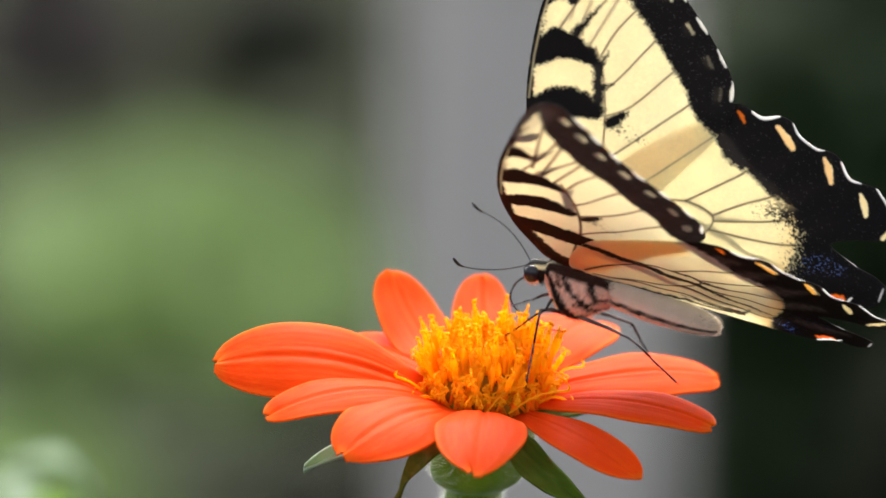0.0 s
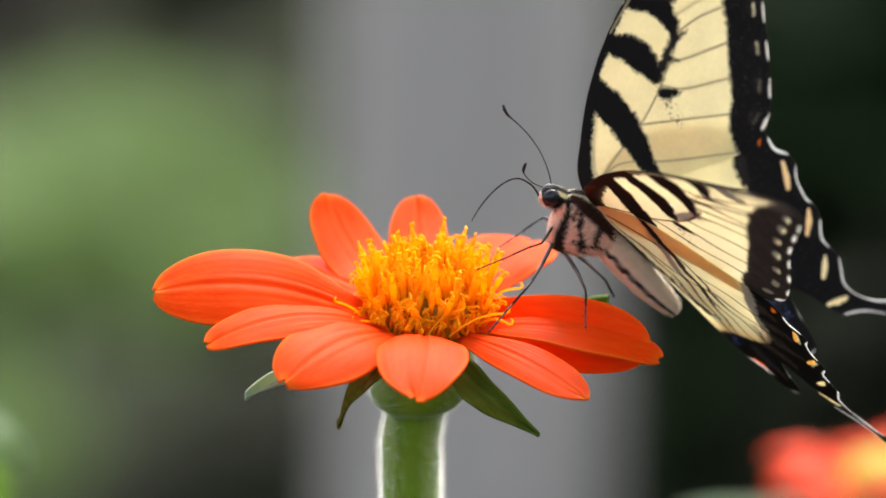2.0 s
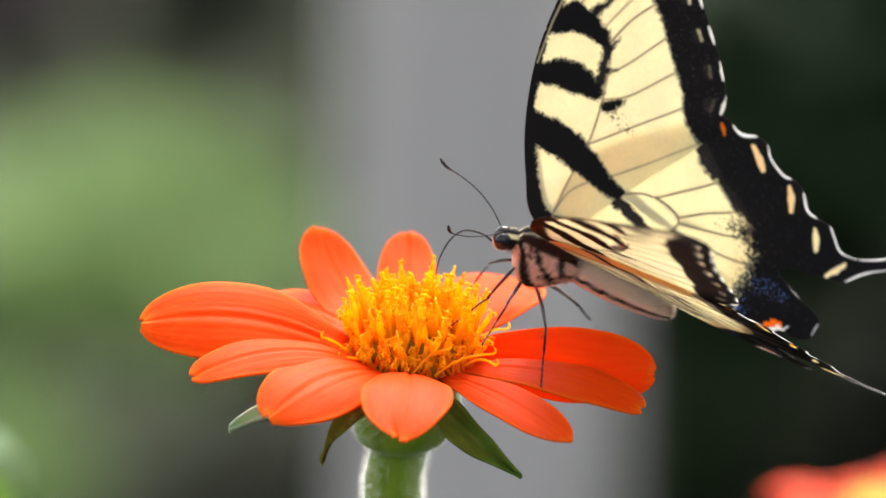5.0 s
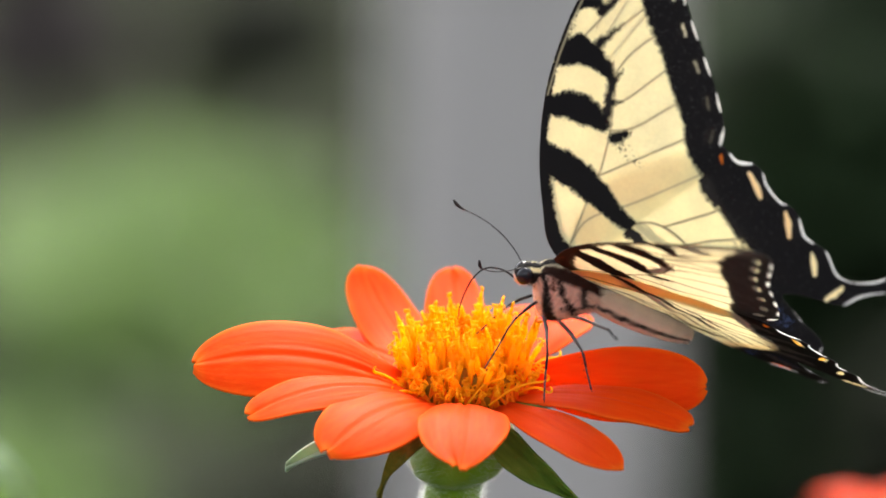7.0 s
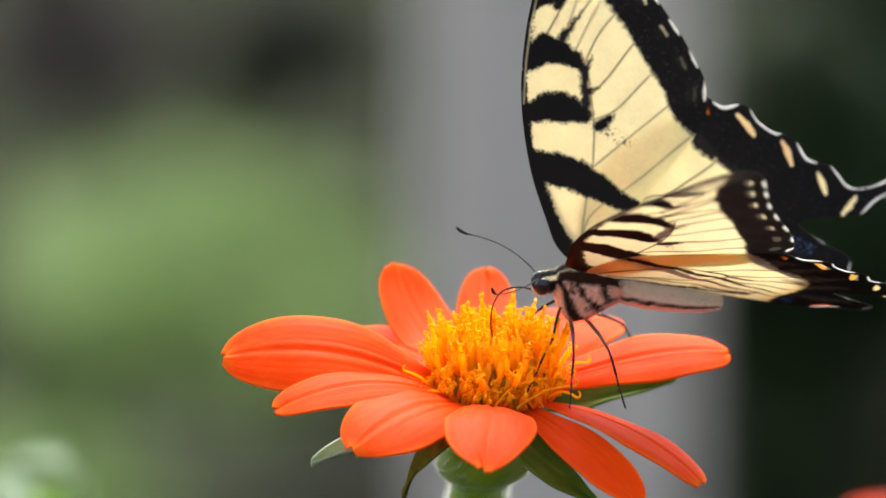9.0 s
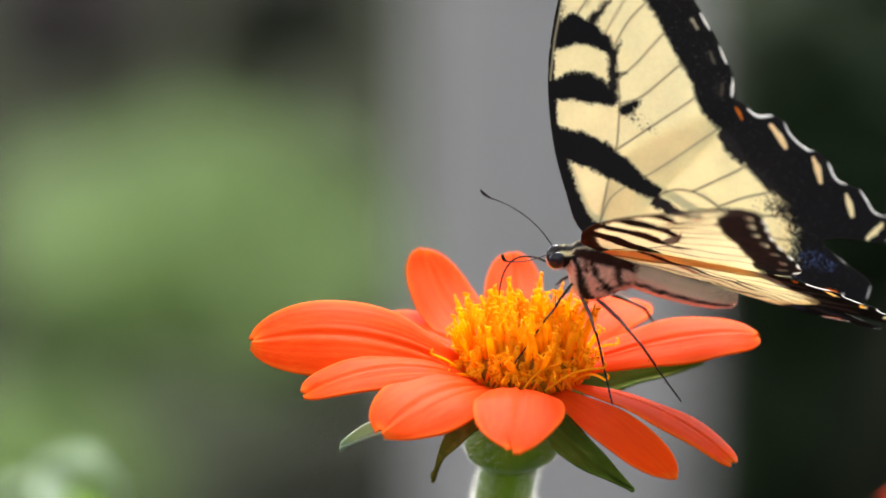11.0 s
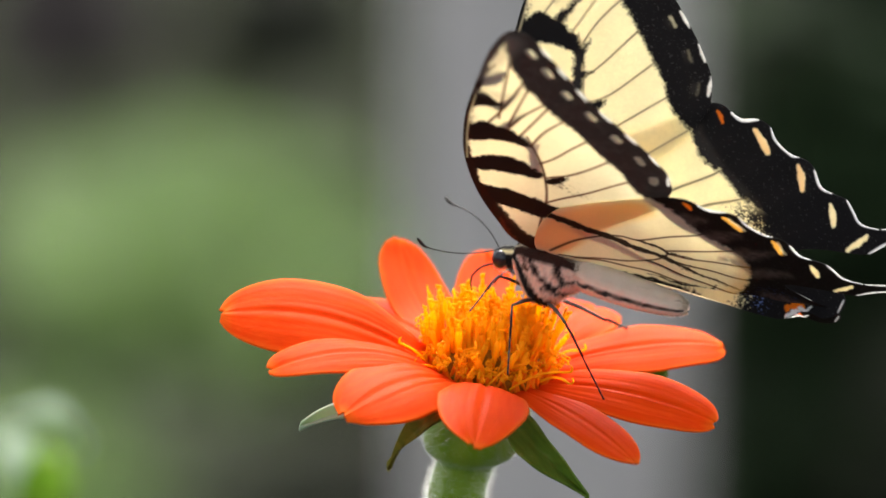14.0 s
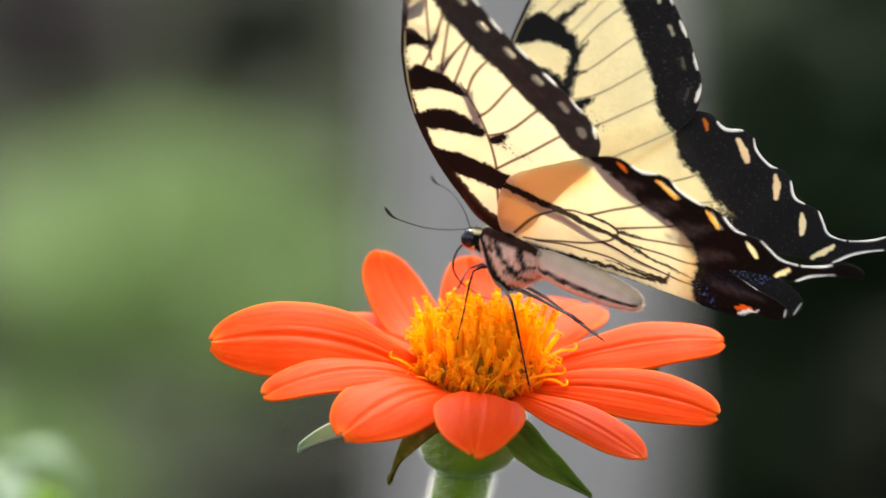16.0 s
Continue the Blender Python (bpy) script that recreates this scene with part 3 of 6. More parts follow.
# ---- the butterfly ----
# Wing plan: drawn on a board where 12 units are a millimetre, hinge at (1035, 462), body axis sloping by 16 degrees.
HINGE = np.array([1035.0, 462.0])
FORE = [(1048, 490), (1022, 474), (999, 434), (996, 380), (995, 320), (999, 270), (1009, 210), (1025, 150), (1047, 95), (1074, 40), (1100, -3), (1137, -60),
        (1178, -120), (1222, -168), (1252, -180), (1274, -158), (1289, -85), (1301, -10), (1314, 45), (1329, 92), (1349, 155), (1362, 210), (1367, 245), (1362, 278), (1350, 304),
        (1312, 338), (1225, 386), (1150, 430), (1092, 470), (1060, 482)]
HIND = [(1042, 496), (1036, 450), (1064, 385), (1108, 331), (1150, 310), (1210, 289), (1275, 270), (1330, 258), (1356, 257), (1373, 262), (1388, 276),
        (1405, 288), (1432, 291), (1453, 304), (1463, 329), (1487, 355), (1515, 368), (1528, 386), (1537, 414), (1556, 428), (1580, 440), (1592, 462), (1603, 483),
        (1634, 495), (1680, 493), (1722, 482), (1750, 484), (1764, 500), (1750, 517), (1700, 514), (1652, 522), (1612, 537), (1576, 532), (1533, 523), (1498, 520), (1484, 526),
        (1522, 566), (1552, 590), (1566, 612), (1552, 634), (1522, 640), (1490, 626), (1452, 636), (1400, 622), (1330, 594), (1250, 564), (1150, 532), (1090, 517)]


def poly_distance(P, poly, closed=True):
    """Distance of points to a polyline and, if closed, which lie inside."""
    A = np.array(poly, float)
    Bp = np.roll(A, -1, axis=0) if closed else A[1:]
    A = A if closed else A[:-1]
    best = np.full(len(P), 1e9)
    near = np.zeros_like(P)
    inside = np.zeros(len(P), bool)
    for a, b in zip(A, Bp):
        d = b - a
        s = np.clip(((P - a) @ d) / max(d @ d, 1e-9), 0, 1)
        q = a + s[:, None] * d
        e = np.hypot(*(P - q).T)
        m = e < best
        best[m], near[m] = e[m], q[m]
        if closed:
            cross = ((a[1] > P[:, 1]) != (b[1] > P[:, 1]))
            with np.errstate(divide="ignore", invalid="ignore"):
                xs = a[0] + (P[:, 1] - a[1]) * d[0] / (d[1] if d[1] else 1e-9)
            inside ^= cross & (P[:, 0] < xs)
    return best, near, inside


def value_noise(P, size, seed):
    """Smooth 2D noise from -1 to 1."""
    rng = np.random.RandomState(seed)
    tab = rng.rand(64, 64)
    q = P / size
    i = np.floor(q).astype(int)
    f = q - i
    f = f * f * (3 - 2 * f)
    g = lambda a, b: tab[(i[:, 0] + a) % 64, (i[:, 1] + b) % 64]
    return 2 * ((g(0, 0) * (1 - f[:, 0]) + g(1, 0) * f[:, 0]) * (1 - f[:, 1]) + (g(0, 1) * (1 - f[:, 0]) + g(1, 1) * f[:, 0]) * f[:, 1]) - 1


def step(x, soft):
    t = np.clip(x / soft * 0.5 + 0.5, 0, 1)
    return t * t * (3 - 2 * t)


def stroke(P, line, widths, soft):
    """Cover of a stroke with changing half-width along a polyline."""
    L = np.array(line, float)
    W = np.interp(np.linspace(0, 1, len(L)), np.linspace(0, 1, len(widths)), widths)
    best = np.full(len(P), -1e9)
    for k in range(len(L) - 1):
        a, d = L[k], L[k + 1] - L[k]
        s = np.clip(((P - a) @ d) / max(d @ d, 1e-9), 0, 1)
        e = W[k] + (W[k + 1] - W[k]) * s - np.hypot(*(P - a - s[:, None] * d).T)
        best = np.maximum(best, e)
    return step(best, soft)


def area(P, poly, soft):
    d, _, ins = poly_distance(P, poly)
    return step(np.where(ins, d, -d), soft)


def over(col, cover, paint):
    return col * (1 - cover[:, None]) + np.array(paint)[None, :] * cover[:, None]


BLACK = (0.013, 0.012, 0.013)
BROWN = (0.030, 0.021, 0.018)
CREAM = (0.86, 0.80, 0.62)


def fore_pigment(P, under):
    warp = np.stack([value_noise(P, 9, 1) * 2.6 + value_noise(P, 3, 2) * 3.0, value_noise(P, 9, 3) * 2.6 + value_noise(P, 3, 4) * 3.0], 1)
    Q = P + warp
    base = np.array((0.84, 0.82, 0.76) if under else (0.90, 0.825, 0.49))
    col = np.repeat(base[None, :], len(P), 0) * (1 + 0.05 * value_noise(P, 40, 7) + 0.03 * value_noise(P, 5, 8))[:, None]
    dark = BROWN if under else BLACK
    if under:
        col = over(col, step(1180 - P[:, 0] - 0.5 * (P[:, 1] - 400) - 60, 160) * 0.35, (0.90, 0.72, 0.44))
    veins = ([(1100, 75), (1150, 30), (1225, -50)], [(1118, 105), (1170, 62), (1245, 15)], [(1150, 150), (1195, 106), (1250, 74), (1330, 40)],
             [(1148, 200), (1186, 184), (1266, 136), (1345, 104)], [(1140, 245), (1190, 240), (1281, 199), (1360, 172)], [(1110, 324), (1204, 293), (1288, 265), (1362, 236)],
             [(1045, 440), (1085, 400), (1180, 375), (1310, 332)], [(1040, 450), (1083, 370), (1112, 320), (1137, 255), (1152, 190), (1156, 120)], [(1020, 60), (1100, -20), (1180, -90)])
    if under:
        veins += ([(1128, 60), (1180, -40), (1228, -130)], [(1135, 85), (1200, 0), (1270, -90)], [(1142, 120), (1210, 55), (1290, -20)])
    for v in veins:
        col = over(col, stroke(P, smooth_line(v, 6), (2.6, 2.4, 2.2) if under else (1.5, 1.2, 1.3), 1.6) * (0.95 if under else 0.55), (0.12, 0.040, 0.018) if under else (0.10, 0.07, 0.03))
    # dark bands from the leading edge
    for line, ws in (([(1005, 285), (1045, 305), (1085, 335), (1118, 370), (1150, 405), (1185, 432), (1215, 455)], (26, 30, 28, 22, 15, 11, 9)),
                     ([(1030, 195), (1065, 195), (1100, 210), (1128, 232)], (20, 26, 26, 14)),
                     ([(1062, 105), (1090, 95), (1118, 112), (1143, 140)], (22, 26, 22, 10)),
                     ([(1092, 10), (1120, 5), (1145, 22)], (16, 18, 6)),
                     ([(1146, 120), (1150, 160), (1138, 205), (1128, 240)], (6, 9, 9, 6)),
                     ([(1140, 195), (1165, 192)], (9, 1)), ([(1150, 160), (1175, 135)], (8, 1)),
                     ([(1142, 258), (1155, 258), (1176, 250)], (8, 12, 3)),
                     ([(1140, 30), (1170, 8), (1190, -6)], (9, 5, 1)), ([(1128, 88), (1150, 72), (1180, 55)], (8, 6, 1)),
                     ([(1130, -40), (1165, -50), (1190, -70)], (12, 12, 4))):
        if under and line[0] in ((1146, 120), (1140, 195), (1150, 160), (1140, 30), (1128, 88), (1130, -40)):
            continue
        col = over(col, stroke(Q, line, ws, 4.2 if not under else 3.0), dark)
    dust = np.clip(value_noise(P, 3.2, 11) * 1.6 - 0.2, 0, 1) * stroke(P, [(1155, 268), (1175, 290), (1195, 305)], (14, 10, 8), 8)
    col = over(col, dust * 0.7, BLACK)
    # leading edge, apex and broad outer margin
    col = over(col, stroke(Q, smooth_line([(1035, 470), (1013, 432), (1005, 380), (1002, 320), (1004, 270), (1014, 210), (1030, 150), (1051, 95), (1078, 40), (1104, -3), (1140, -60), (1183, -120), (1230, -170)], 5),
                           (34, 27, 21, 16, 12, 10, 9, 8, 8, 8, 8, 8, 12) if under else (22, 16, 14, 12, 10, 9, 8, 8, 8, 8, 8, 8, 12), 3.0), dark if not under else (0.045, 0.022, 0.016))
    col = over(col, stroke(P, [(1022, 175), (1050, 105), (1080, 45), (1112, -8)], (1.4, 1.6, 1.2), 1.5) * 0.6, (0.75, 0.68, 0.45))
    if under:
        col = over(col, stroke(Q, [(1040, 486), (1012, 470), (1000, 425), (1000, 375)], (18, 18, 15, 10), 5), (0.05, 0.020, 0.014))
        col = over(col, stroke(Q, [(1004, 470), (1000, 420), (1004, 370)], (4, 5, 2), 5) * 0.7, (0.20, 0.055, 0.03))
    margin = area(Q, [(1238, -220), (1222, -145), (1206, -85), (1209, -20), (1223, 30), (1240, 85), (1254, 122), (1264, 158), (1275, 200), (1286, 248), (1288, 286), (1311, 330), (1350, 350), (1440, 300), (1400, 50), (1330, -170), (1270, -230)], 5.0)
    shade = (0.095, 0.078, 0.070) if under else BLACK
    col = over(col, margin, shade)
    if under:
        col = over(col, np.clip(value_noise(P, 14, 81) + 0.5 * value_noise(P, 5, 82), 0, 1) * margin * 0.5, (0.16, 0.135, 0.12))
    for rim, lean in (((1362, 264), -0.35), ((1360, 203), 0.16), ((1342, 137), 0.32), ((1321, 70), 0.28), ((1302, 6), 0.2), ((1291, -58), 0.16), ((1283, -112), 0.2)):
        rim = np.array(rim)
        axis = np.array((lean, 1.0)) / math.hypot(lean, 1.0)
        mid = rim + ((-27, -2) if under else (-22, 0))
        big = 7.5 if under else 2.6
        faint = 0.92 if under else max(0.05, 0.95 - 0.0052 * max(0, rim[1] - 40))
        half = 6 if under else 10
        col = over(col, stroke(P + 0.4 * warp, [mid - half * axis, mid + half * axis], (big, big), 2.2) * faint, CREAM if under else (0.82, 0.76, 0.54))
        col = over(col, stroke(P + 0.3 * warp, [rim - 17 * axis - (1, 0), rim, rim + 17 * axis - (1, 0)], (1.6, 4.4, 1.6), 1.6) * 0.95, (0.85, 0.84, 0.78))
    if under:
        col = over(col, stroke(P, [(1140, -60), (1190, -110), (1235, -150)], (16, 20, 20), 14) * 0.6, (0.33, 0.28, 0.25))
        col = over(col, stroke(P, [(1120, -20), (1170, 0)], (12, 8), 10) * 0.35, (0.30, 0.25, 0.22))
    specks = np.clip(value_noise(P, 2.4, 21) * 2.2 - 1.35, 0, 1) * margin
    return over(col, specks * 0.22, (0.30, 0.30, 0.30))


def hind_pigment(P, under):
    warp = np.stack([value_noise(P, 9, 31) * 3 + value_noise(P, 3, 32) * 2.5, value_noise(P, 9, 33) * 3 + value_noise(P, 3, 34) * 2.5], 1)
    Q = P + warp
    base = np.array((0.93, 0.88, 0.72) if under else (0.90, 0.825, 0.49))
    col = np.repeat(base[None, :], len(P), 0) * (1 + 0.05 * value_noise(P, 40, 37) + 0.03 * value_noise(P, 5, 38))[:, None]
    if under:
        # orange patch paints in the warmer light that passes both overlapping wings
        col = over(col, stroke(P, [(1072, 435), (1125, 375), (1200, 332), (1275, 302)], (40, 40, 36, 24), 16) * 0.9, (1.0, 0.70, 0.33))
    else:
        # ochre strip under the fore wing: the overlap's weaker transmitted light, put into the colour
        col = over(col, stroke(P, [(1062, 430), (1115, 372), (1190, 332), (1262, 304)], (36, 38, 34, 20), 14) * 0.9, (1.0, 0.66, 0.22))
    vein = (0.07, 0.028, 0.012) if under else (0.14, 0.09, 0.04)
    for v in ([(1060, 470), (1130, 420), (1200, 402), (1242, 408)], [(1242, 408), (1290, 395), (1360, 374), (1440, 330)], [(1242, 408), (1268, 424), (1285, 443), (1274, 462), (1240, 476), (1150, 484), (1075, 480)],
              [(1286, 440), (1340, 430), (1400, 424), (1500, 395)], [(1286, 450), (1340, 460), (1400, 468), (1540, 470)], [(1274, 463), (1340, 490), (1400, 510), (1480, 525)],
              [(1240, 476), (1290, 510), (1340, 545), (1420, 580)], [(1100, 484), (1200, 500), (1300, 545)]):
        col = over(col, stroke(P, smooth_line(v, 6), (2.7, 2.5, 2.4) if under else (1.5, 1.3, 1.3), 1.6) * (0.95 if under else 0.7), vein)
    if under:
        for v, ws in (([(1242, 408), (1268, 424), (1285, 443)], (3, 4, 3)), ([(1286, 446), (1335, 456)], (4, 1.5)), ([(1274, 463), (1330, 486)], (4, 1.5)), ([(1330, 560), (1300, 552), (1230, 520)], (6, 5, 1.5))):
            col = over(col, stroke(Q, v, ws, 2.0), BROWN)
    # the long band that runs on from the fore wing
    col = over(col, stroke(Q, [(1068, 334), (1120, 366), (1173, 397), (1230, 434), (1281, 466), (1337, 516), (1392, 547)] if under else [(1120, 375), (1155, 410), (1190, 436), (1240, 478), (1290, 515), (1330, 545)], (11, 11, 10, 8, 6, 4, 3) if under else (14, 13, 10, 6, 4, 2), 3), BROWN if under else BLACK)
    # inner edge along the body
    col = over(col, stroke(Q, [(1085, 498), (1200, 545), (1300, 585)], (10, 9, 6) if not under else (2, 2, 2), 4), BLACK)
    if under:
        col = over(col, stroke(Q, smooth_line([(1040, 484), (1075, 505), (1146, 518), (1220, 535), (1285, 558), (1330, 566), (1352, 544)], 4), (13, 8, 6.5, 5.5, 5, 6, 2), 3), BROWN)
    # broad dark outer part, dusted at its inner edge
    if under:
        margin_line = [(1285, 248), (1325, 288), (1364, 362), (1400, 405), (1430, 440), (1432, 480), (1414, 522), (1388, 560), (1376, 610), (1390, 660), (1800, 660), (1800, 248)]
    else:
        margin_line = [(1296, 250), (1311, 305), (1321, 348), (1360, 376), (1388, 420), (1412, 436), (1440, 462), (1452, 490), (1454, 520), (1424, 572), (1396, 620), (1400, 660), (1800, 660), (1800, 250)]
    d, _, ins = poly_distance(Q, margin_line)
    sd = np.where(ins, d, -d)
    margin = step(sd, 5.0)
    low = step(P[:, 1] - 430, 30)
    if not under:
        # black scales thin out over a dusted strip
        thick = np.clip(1 + sd / 62, 0, 1) * low
        grit = value_noise(P, 2.2, 41) * 0.6 + value_noise(P, 4.5, 42) * 0.4
        margin = np.maximum(margin, step(thick ** 1.2 * 1.5 - 0.75 + 0.75 * grit, 0.30) * low * (thick > 0.02))
    col = over(col, margin, BLACK if not under else (0.022, 0.017, 0.015))
    if under:
        for a, b, w in (((1330, 330), (1385, 322), 15), ((1362, 384), (1436, 366), 17), ((1398, 436), (1484, 418), 18), ((1412, 490), (1500, 486), 14), ((1440, 560), (1520, 590), 12)):
            cell = stroke(Q, [a, ((a[0] + b[0]) / 2, (a[1] + b[1]) / 2), b], (w * 0.7, w, w * 0.3), 13)
            col = over(col, cell * margin * (0.62 + 0.3 * value_noise(P, 7, 71)), (0.18, 0.135, 0.118))
        gold = step(sd + 16, 26) * (1 - margin) * low
        col = over(col, gold * 0.6, (0.80, 0.42, 0.05))
    # lunules, white scallop rims, blue dust
    amber, straw = (0.86, 0.42, 0.06), (0.90, 0.80, 0.52)
    for a, b, w, paint in (((1361, 271), (1369, 291), 7.5 if under else 4.5, (0.85, 0.27, 0.02) if under else (0.55, 0.17, 0.015)), ((1426, 309), (1446, 350), 8.5, amber if under else straw), ((1499, 377), (1503, 418), 8.5, amber if under else straw),
                           ((1551, 447), (1554, 484), 8.0, straw), ((1612, 506), (1576, 527), 7.0, straw)):
        col = over(col, stroke(P + 0.35 * warp, [a, ((a[0] + b[0]) / 2 + 2, (a[1] + b[1]) / 2), b], (w * 0.4, w * 0.85, w * 0.5), 1.8), paint)
        if under and paint is amber:
            col = over(col, stroke(P + 0.35 * warp, [(a[0] + 8, a[1] + 2), (b[0] + 8, b[1] - 2)], (w * 0.28, w * 0.36), 1.6), straw)
    white = (0.86, 0.86, 0.84)
    for line, w in (([(1388, 277), (1405, 288), (1432, 291)], 5.2), ([(1456, 308), (1463, 329), (1487, 355), (1500, 361)], 3.8), ([(1528, 388), (1537, 414), (1554, 427)], 4.2),
                    ([(1582, 442), (1592, 462), (1603, 483), (1632, 495)], 3.4), ([(1640, 496), (1680, 494), (1705, 488)], 2.4), ([(1700, 514), (1652, 522), (1614, 536)], 3.8), ([(1492, 530), (1522, 566)], 1.8), ([(1562, 612), (1550, 632)], 1.2)):
        col = over(col, stroke(P, smooth_line(line, 5), (0.6 * w, w, 1.15 * w, w, 0.5 * w), 1.6) * 0.95, white)
    col = over(col, stroke(Q, [(1460, 618), (1474, 613), (1490, 617)], (5, 7, 3), 2.0), (0.85, 0.22, 0.01))
    col = over(col, stroke(Q, [(1458, 632), (1476, 624), (1500, 621)], (3.5, 5, 2.5), 1.5), white)
    blue = np.clip(value_noise(P, 2.6, 51) * 2.0 - 0.75, 0, 1) * np.maximum(stroke(P, [(1400, 572), (1414, 604)], (17, 14), 10), stroke(P, [(1440, 548), (1470, 556), (1492, 570)], (15, 16, 10), 8) * (0.15 if under else 0.8)) * margin
    col = over(col, blue, (0.16, 0.26, 0.62))
    specks = np.clip(value_noise(P, 2.4, 61) * 2.2 - 1.45, 0, 1) * margin
    return over(col, specks * 0.18, (0.35, 0.35, 0.36))


def wing(name, outline, pigment, side, stretch, bow, lift, parent, label):
    """A wing of two scaled skins, upper and under, in the plane of the hinge."""
    edge = smooth_line(list(outline) + [outline[0]], 5)[:-1]
    h = 1.55
    lo, hi = edge.min(0) - h, edge.max(0) + h
    xs, ys = np.arange(lo[0], hi[0], h), np.arange(lo[1], hi[1], h)
    gx, gy = np.meshgrid(xs, ys)
    P = np.stack([gx.ravel(), gy.ravel()], 1)
    d, near, ins = poly_distance(P, edge)
    nx, ny = len(xs), len(ys)
    idx = np.arange(nx * ny).reshape(ny, nx)
    quads = np.stack([idx[:-1, :-1], idx[:-1, 1:], idx[1:, 1:], idx[1:, :-1]], -1).reshape(-1, 4)
    keep = ins[quads].sum(1) >= 2
    quads = quads[keep]
    used = np.unique(quads)
    snap = used[(~ins[used]) | (d[used] < 0.3 * h)]
    P[snap] = near[snap]
    remap = np.full(nx * ny, -1)
    remap[used] = np.arange(len(used))
    P, quads = P[used], remap[quads]
    ab = (P - HINGE) * np.array([1, -1]) / 12000.0
    ca, sa = math.cos(radians(16)), math.sin(radians(16))
    ab = ab @ np.array([[ca, sa], [-sa, ca]])
    ab = ab @ np.array(stretch).T
    # slight bowing, ribs along the span and a wavy trailing part
    ripple = 0.00010 * np.sin(P[:, 0] / 17.0 + P[:, 1] / 31.0) * np.clip(d[used] / 40, 0, 1)
    z = bow * ab[:, 1] ** 2 + lift + ripple
    n = len(P)
    gap = 0.00003
    V = np.zeros((2 * n, 3))
    V[:n] = np.stack([-ab[:, 0], side * ab[:, 1], z + gap], 1)
    V[n:] = np.stack([-ab[:, 0], side * ab[:, 1], z - gap], 1)
    upq = quads if side < 0 else quads[:, ::-1]
    Fq = np.vstack([upq, upq[:, ::-1] + n])
    me = bpy.data.meshes.new(name)
    me.vertices.add(2 * n)
    me.vertices.foreach_set("co", V.ravel())
    me.loops.add(Fq.size)
    me.loops.foreach_set("vertex_index", Fq.ravel().astype(np.int32))
    me.polygons.add(len(Fq))
    me.polygons.foreach_set("loop_start", np.arange(0, Fq.size, 4, dtype=np.int32))
    me.polygons.foreach_set("use_smooth", np.ones(len(Fq), bool))
    me.update(calc_edges=True)
    pig = np.clip(np.vstack([pigment(P, False), pigment(P, True)]), 0.0, 1.0)
    at = me.color_attributes.new("pigment", "FLOAT_COLOR", "POINT")
    at.data.foreach_set("color", np.hstack([pig, np.ones((2 * n, 1))]).astype(np.float32).ravel())
    me.materials.append(WING)
    ob = new(name, me)
    ob.parent = parent
    return tagged(ob, label)


butterfly = new("butterfly")
tagged(butterfly, "yellow and black tiger-striped swallowtail butterfly feeding on orange flower", "butterfly")
FORE_STRETCH = ((1.031, -0.020), (0.058, 0.999))
HIND_STRETCH = ((0.999, -0.004), (-0.021, 1.024))
forewings, hindwings = {}, {}
for key, side in (("left", 1), ("right", -1)):
    forewings[key] = wing("forewing", FORE, fore_pigment, side, FORE_STRETCH, 0.82, 0.00025, butterfly, "yellow forewing with black tiger stripes and dark margin")
    hindwings[key] = wing("hindwing", HIND, hind_pigment, side, HIND_STRETCH, -0.14, -0.00005, butterfly, "yellow tailed hindwing with scalloped black margin and blue dusting")


def pelt_loft(name, sections, paint, parent, label, rings=60, sides=40, shag=0.00006):
    """A body part lofted through (x, z, half width, half height) in mm, pigment from paint(u, angle)."""
    S = np.array(sections, float)
    t = np.linspace(0, len(S) - 1, rings)
    C = np.stack([np.interp(t, np.arange(len(S)), S[:, k]) for k in range(4)], 1)
    for _ in range(3):
        C[1:-1] = (C[:-2] + 2 * C[1:-1] + C[2:]) / 4
    verts, faces, cols = [], [], []
    for i, (x, z, w, h) in enumerate(C):
        for k in range(sides):
            a = 2 * math.pi * k / sides
            s = 1 + shag * 1000 * noise.noise((x * 1.7, math.cos(a) * 3, math.sin(a) * 3))
            verts.append((x / 1000, w * s * math.cos(a) / 1000, (z + h * s * math.sin(a)) / 1000))
            cols.append((*paint(i / (rings - 1), a, noise.noise((x * 3, math.cos(a) * 5, math.sin(a) * 5))), 1.0))
    for i in range(rings - 1):
        for k in range(sides):
            k2 = (k + 1) % sides
            faces.append((i * sides + k, i * sides + k2, (i + 1) * sides + k2, (i + 1) * sides + k))
    faces.append(tuple(range(sides))[::-1])
    faces.append(tuple((rings - 1) * sides + k for k in range(sides)))
    ob = mesh_ob(name, verts, faces, PELT, parent, label)
    at = ob.data.color_attributes.new("pigment", "FLOAT_COLOR", "POINT")
    at.data.foreach_set("color", np.array(cols, np.float32).ravel())
    return ob, C


PINK, PALE, STRAW, INK = (0.92, 0.58, 0.45), (0.92, 0.78, 0.66), (0.92, 0.83, 0.52), (0.014, 0.012, 0.012)


def blend(a, b, f):
    f = max(0.0, min(1.0, f))
    return tuple(p * (1 - f) + q * f for p, q in zip(a, b))


def lines(x, *centres):
    return max(max(0.0, 1 - abs(x - c) / w) for c, w in centres)


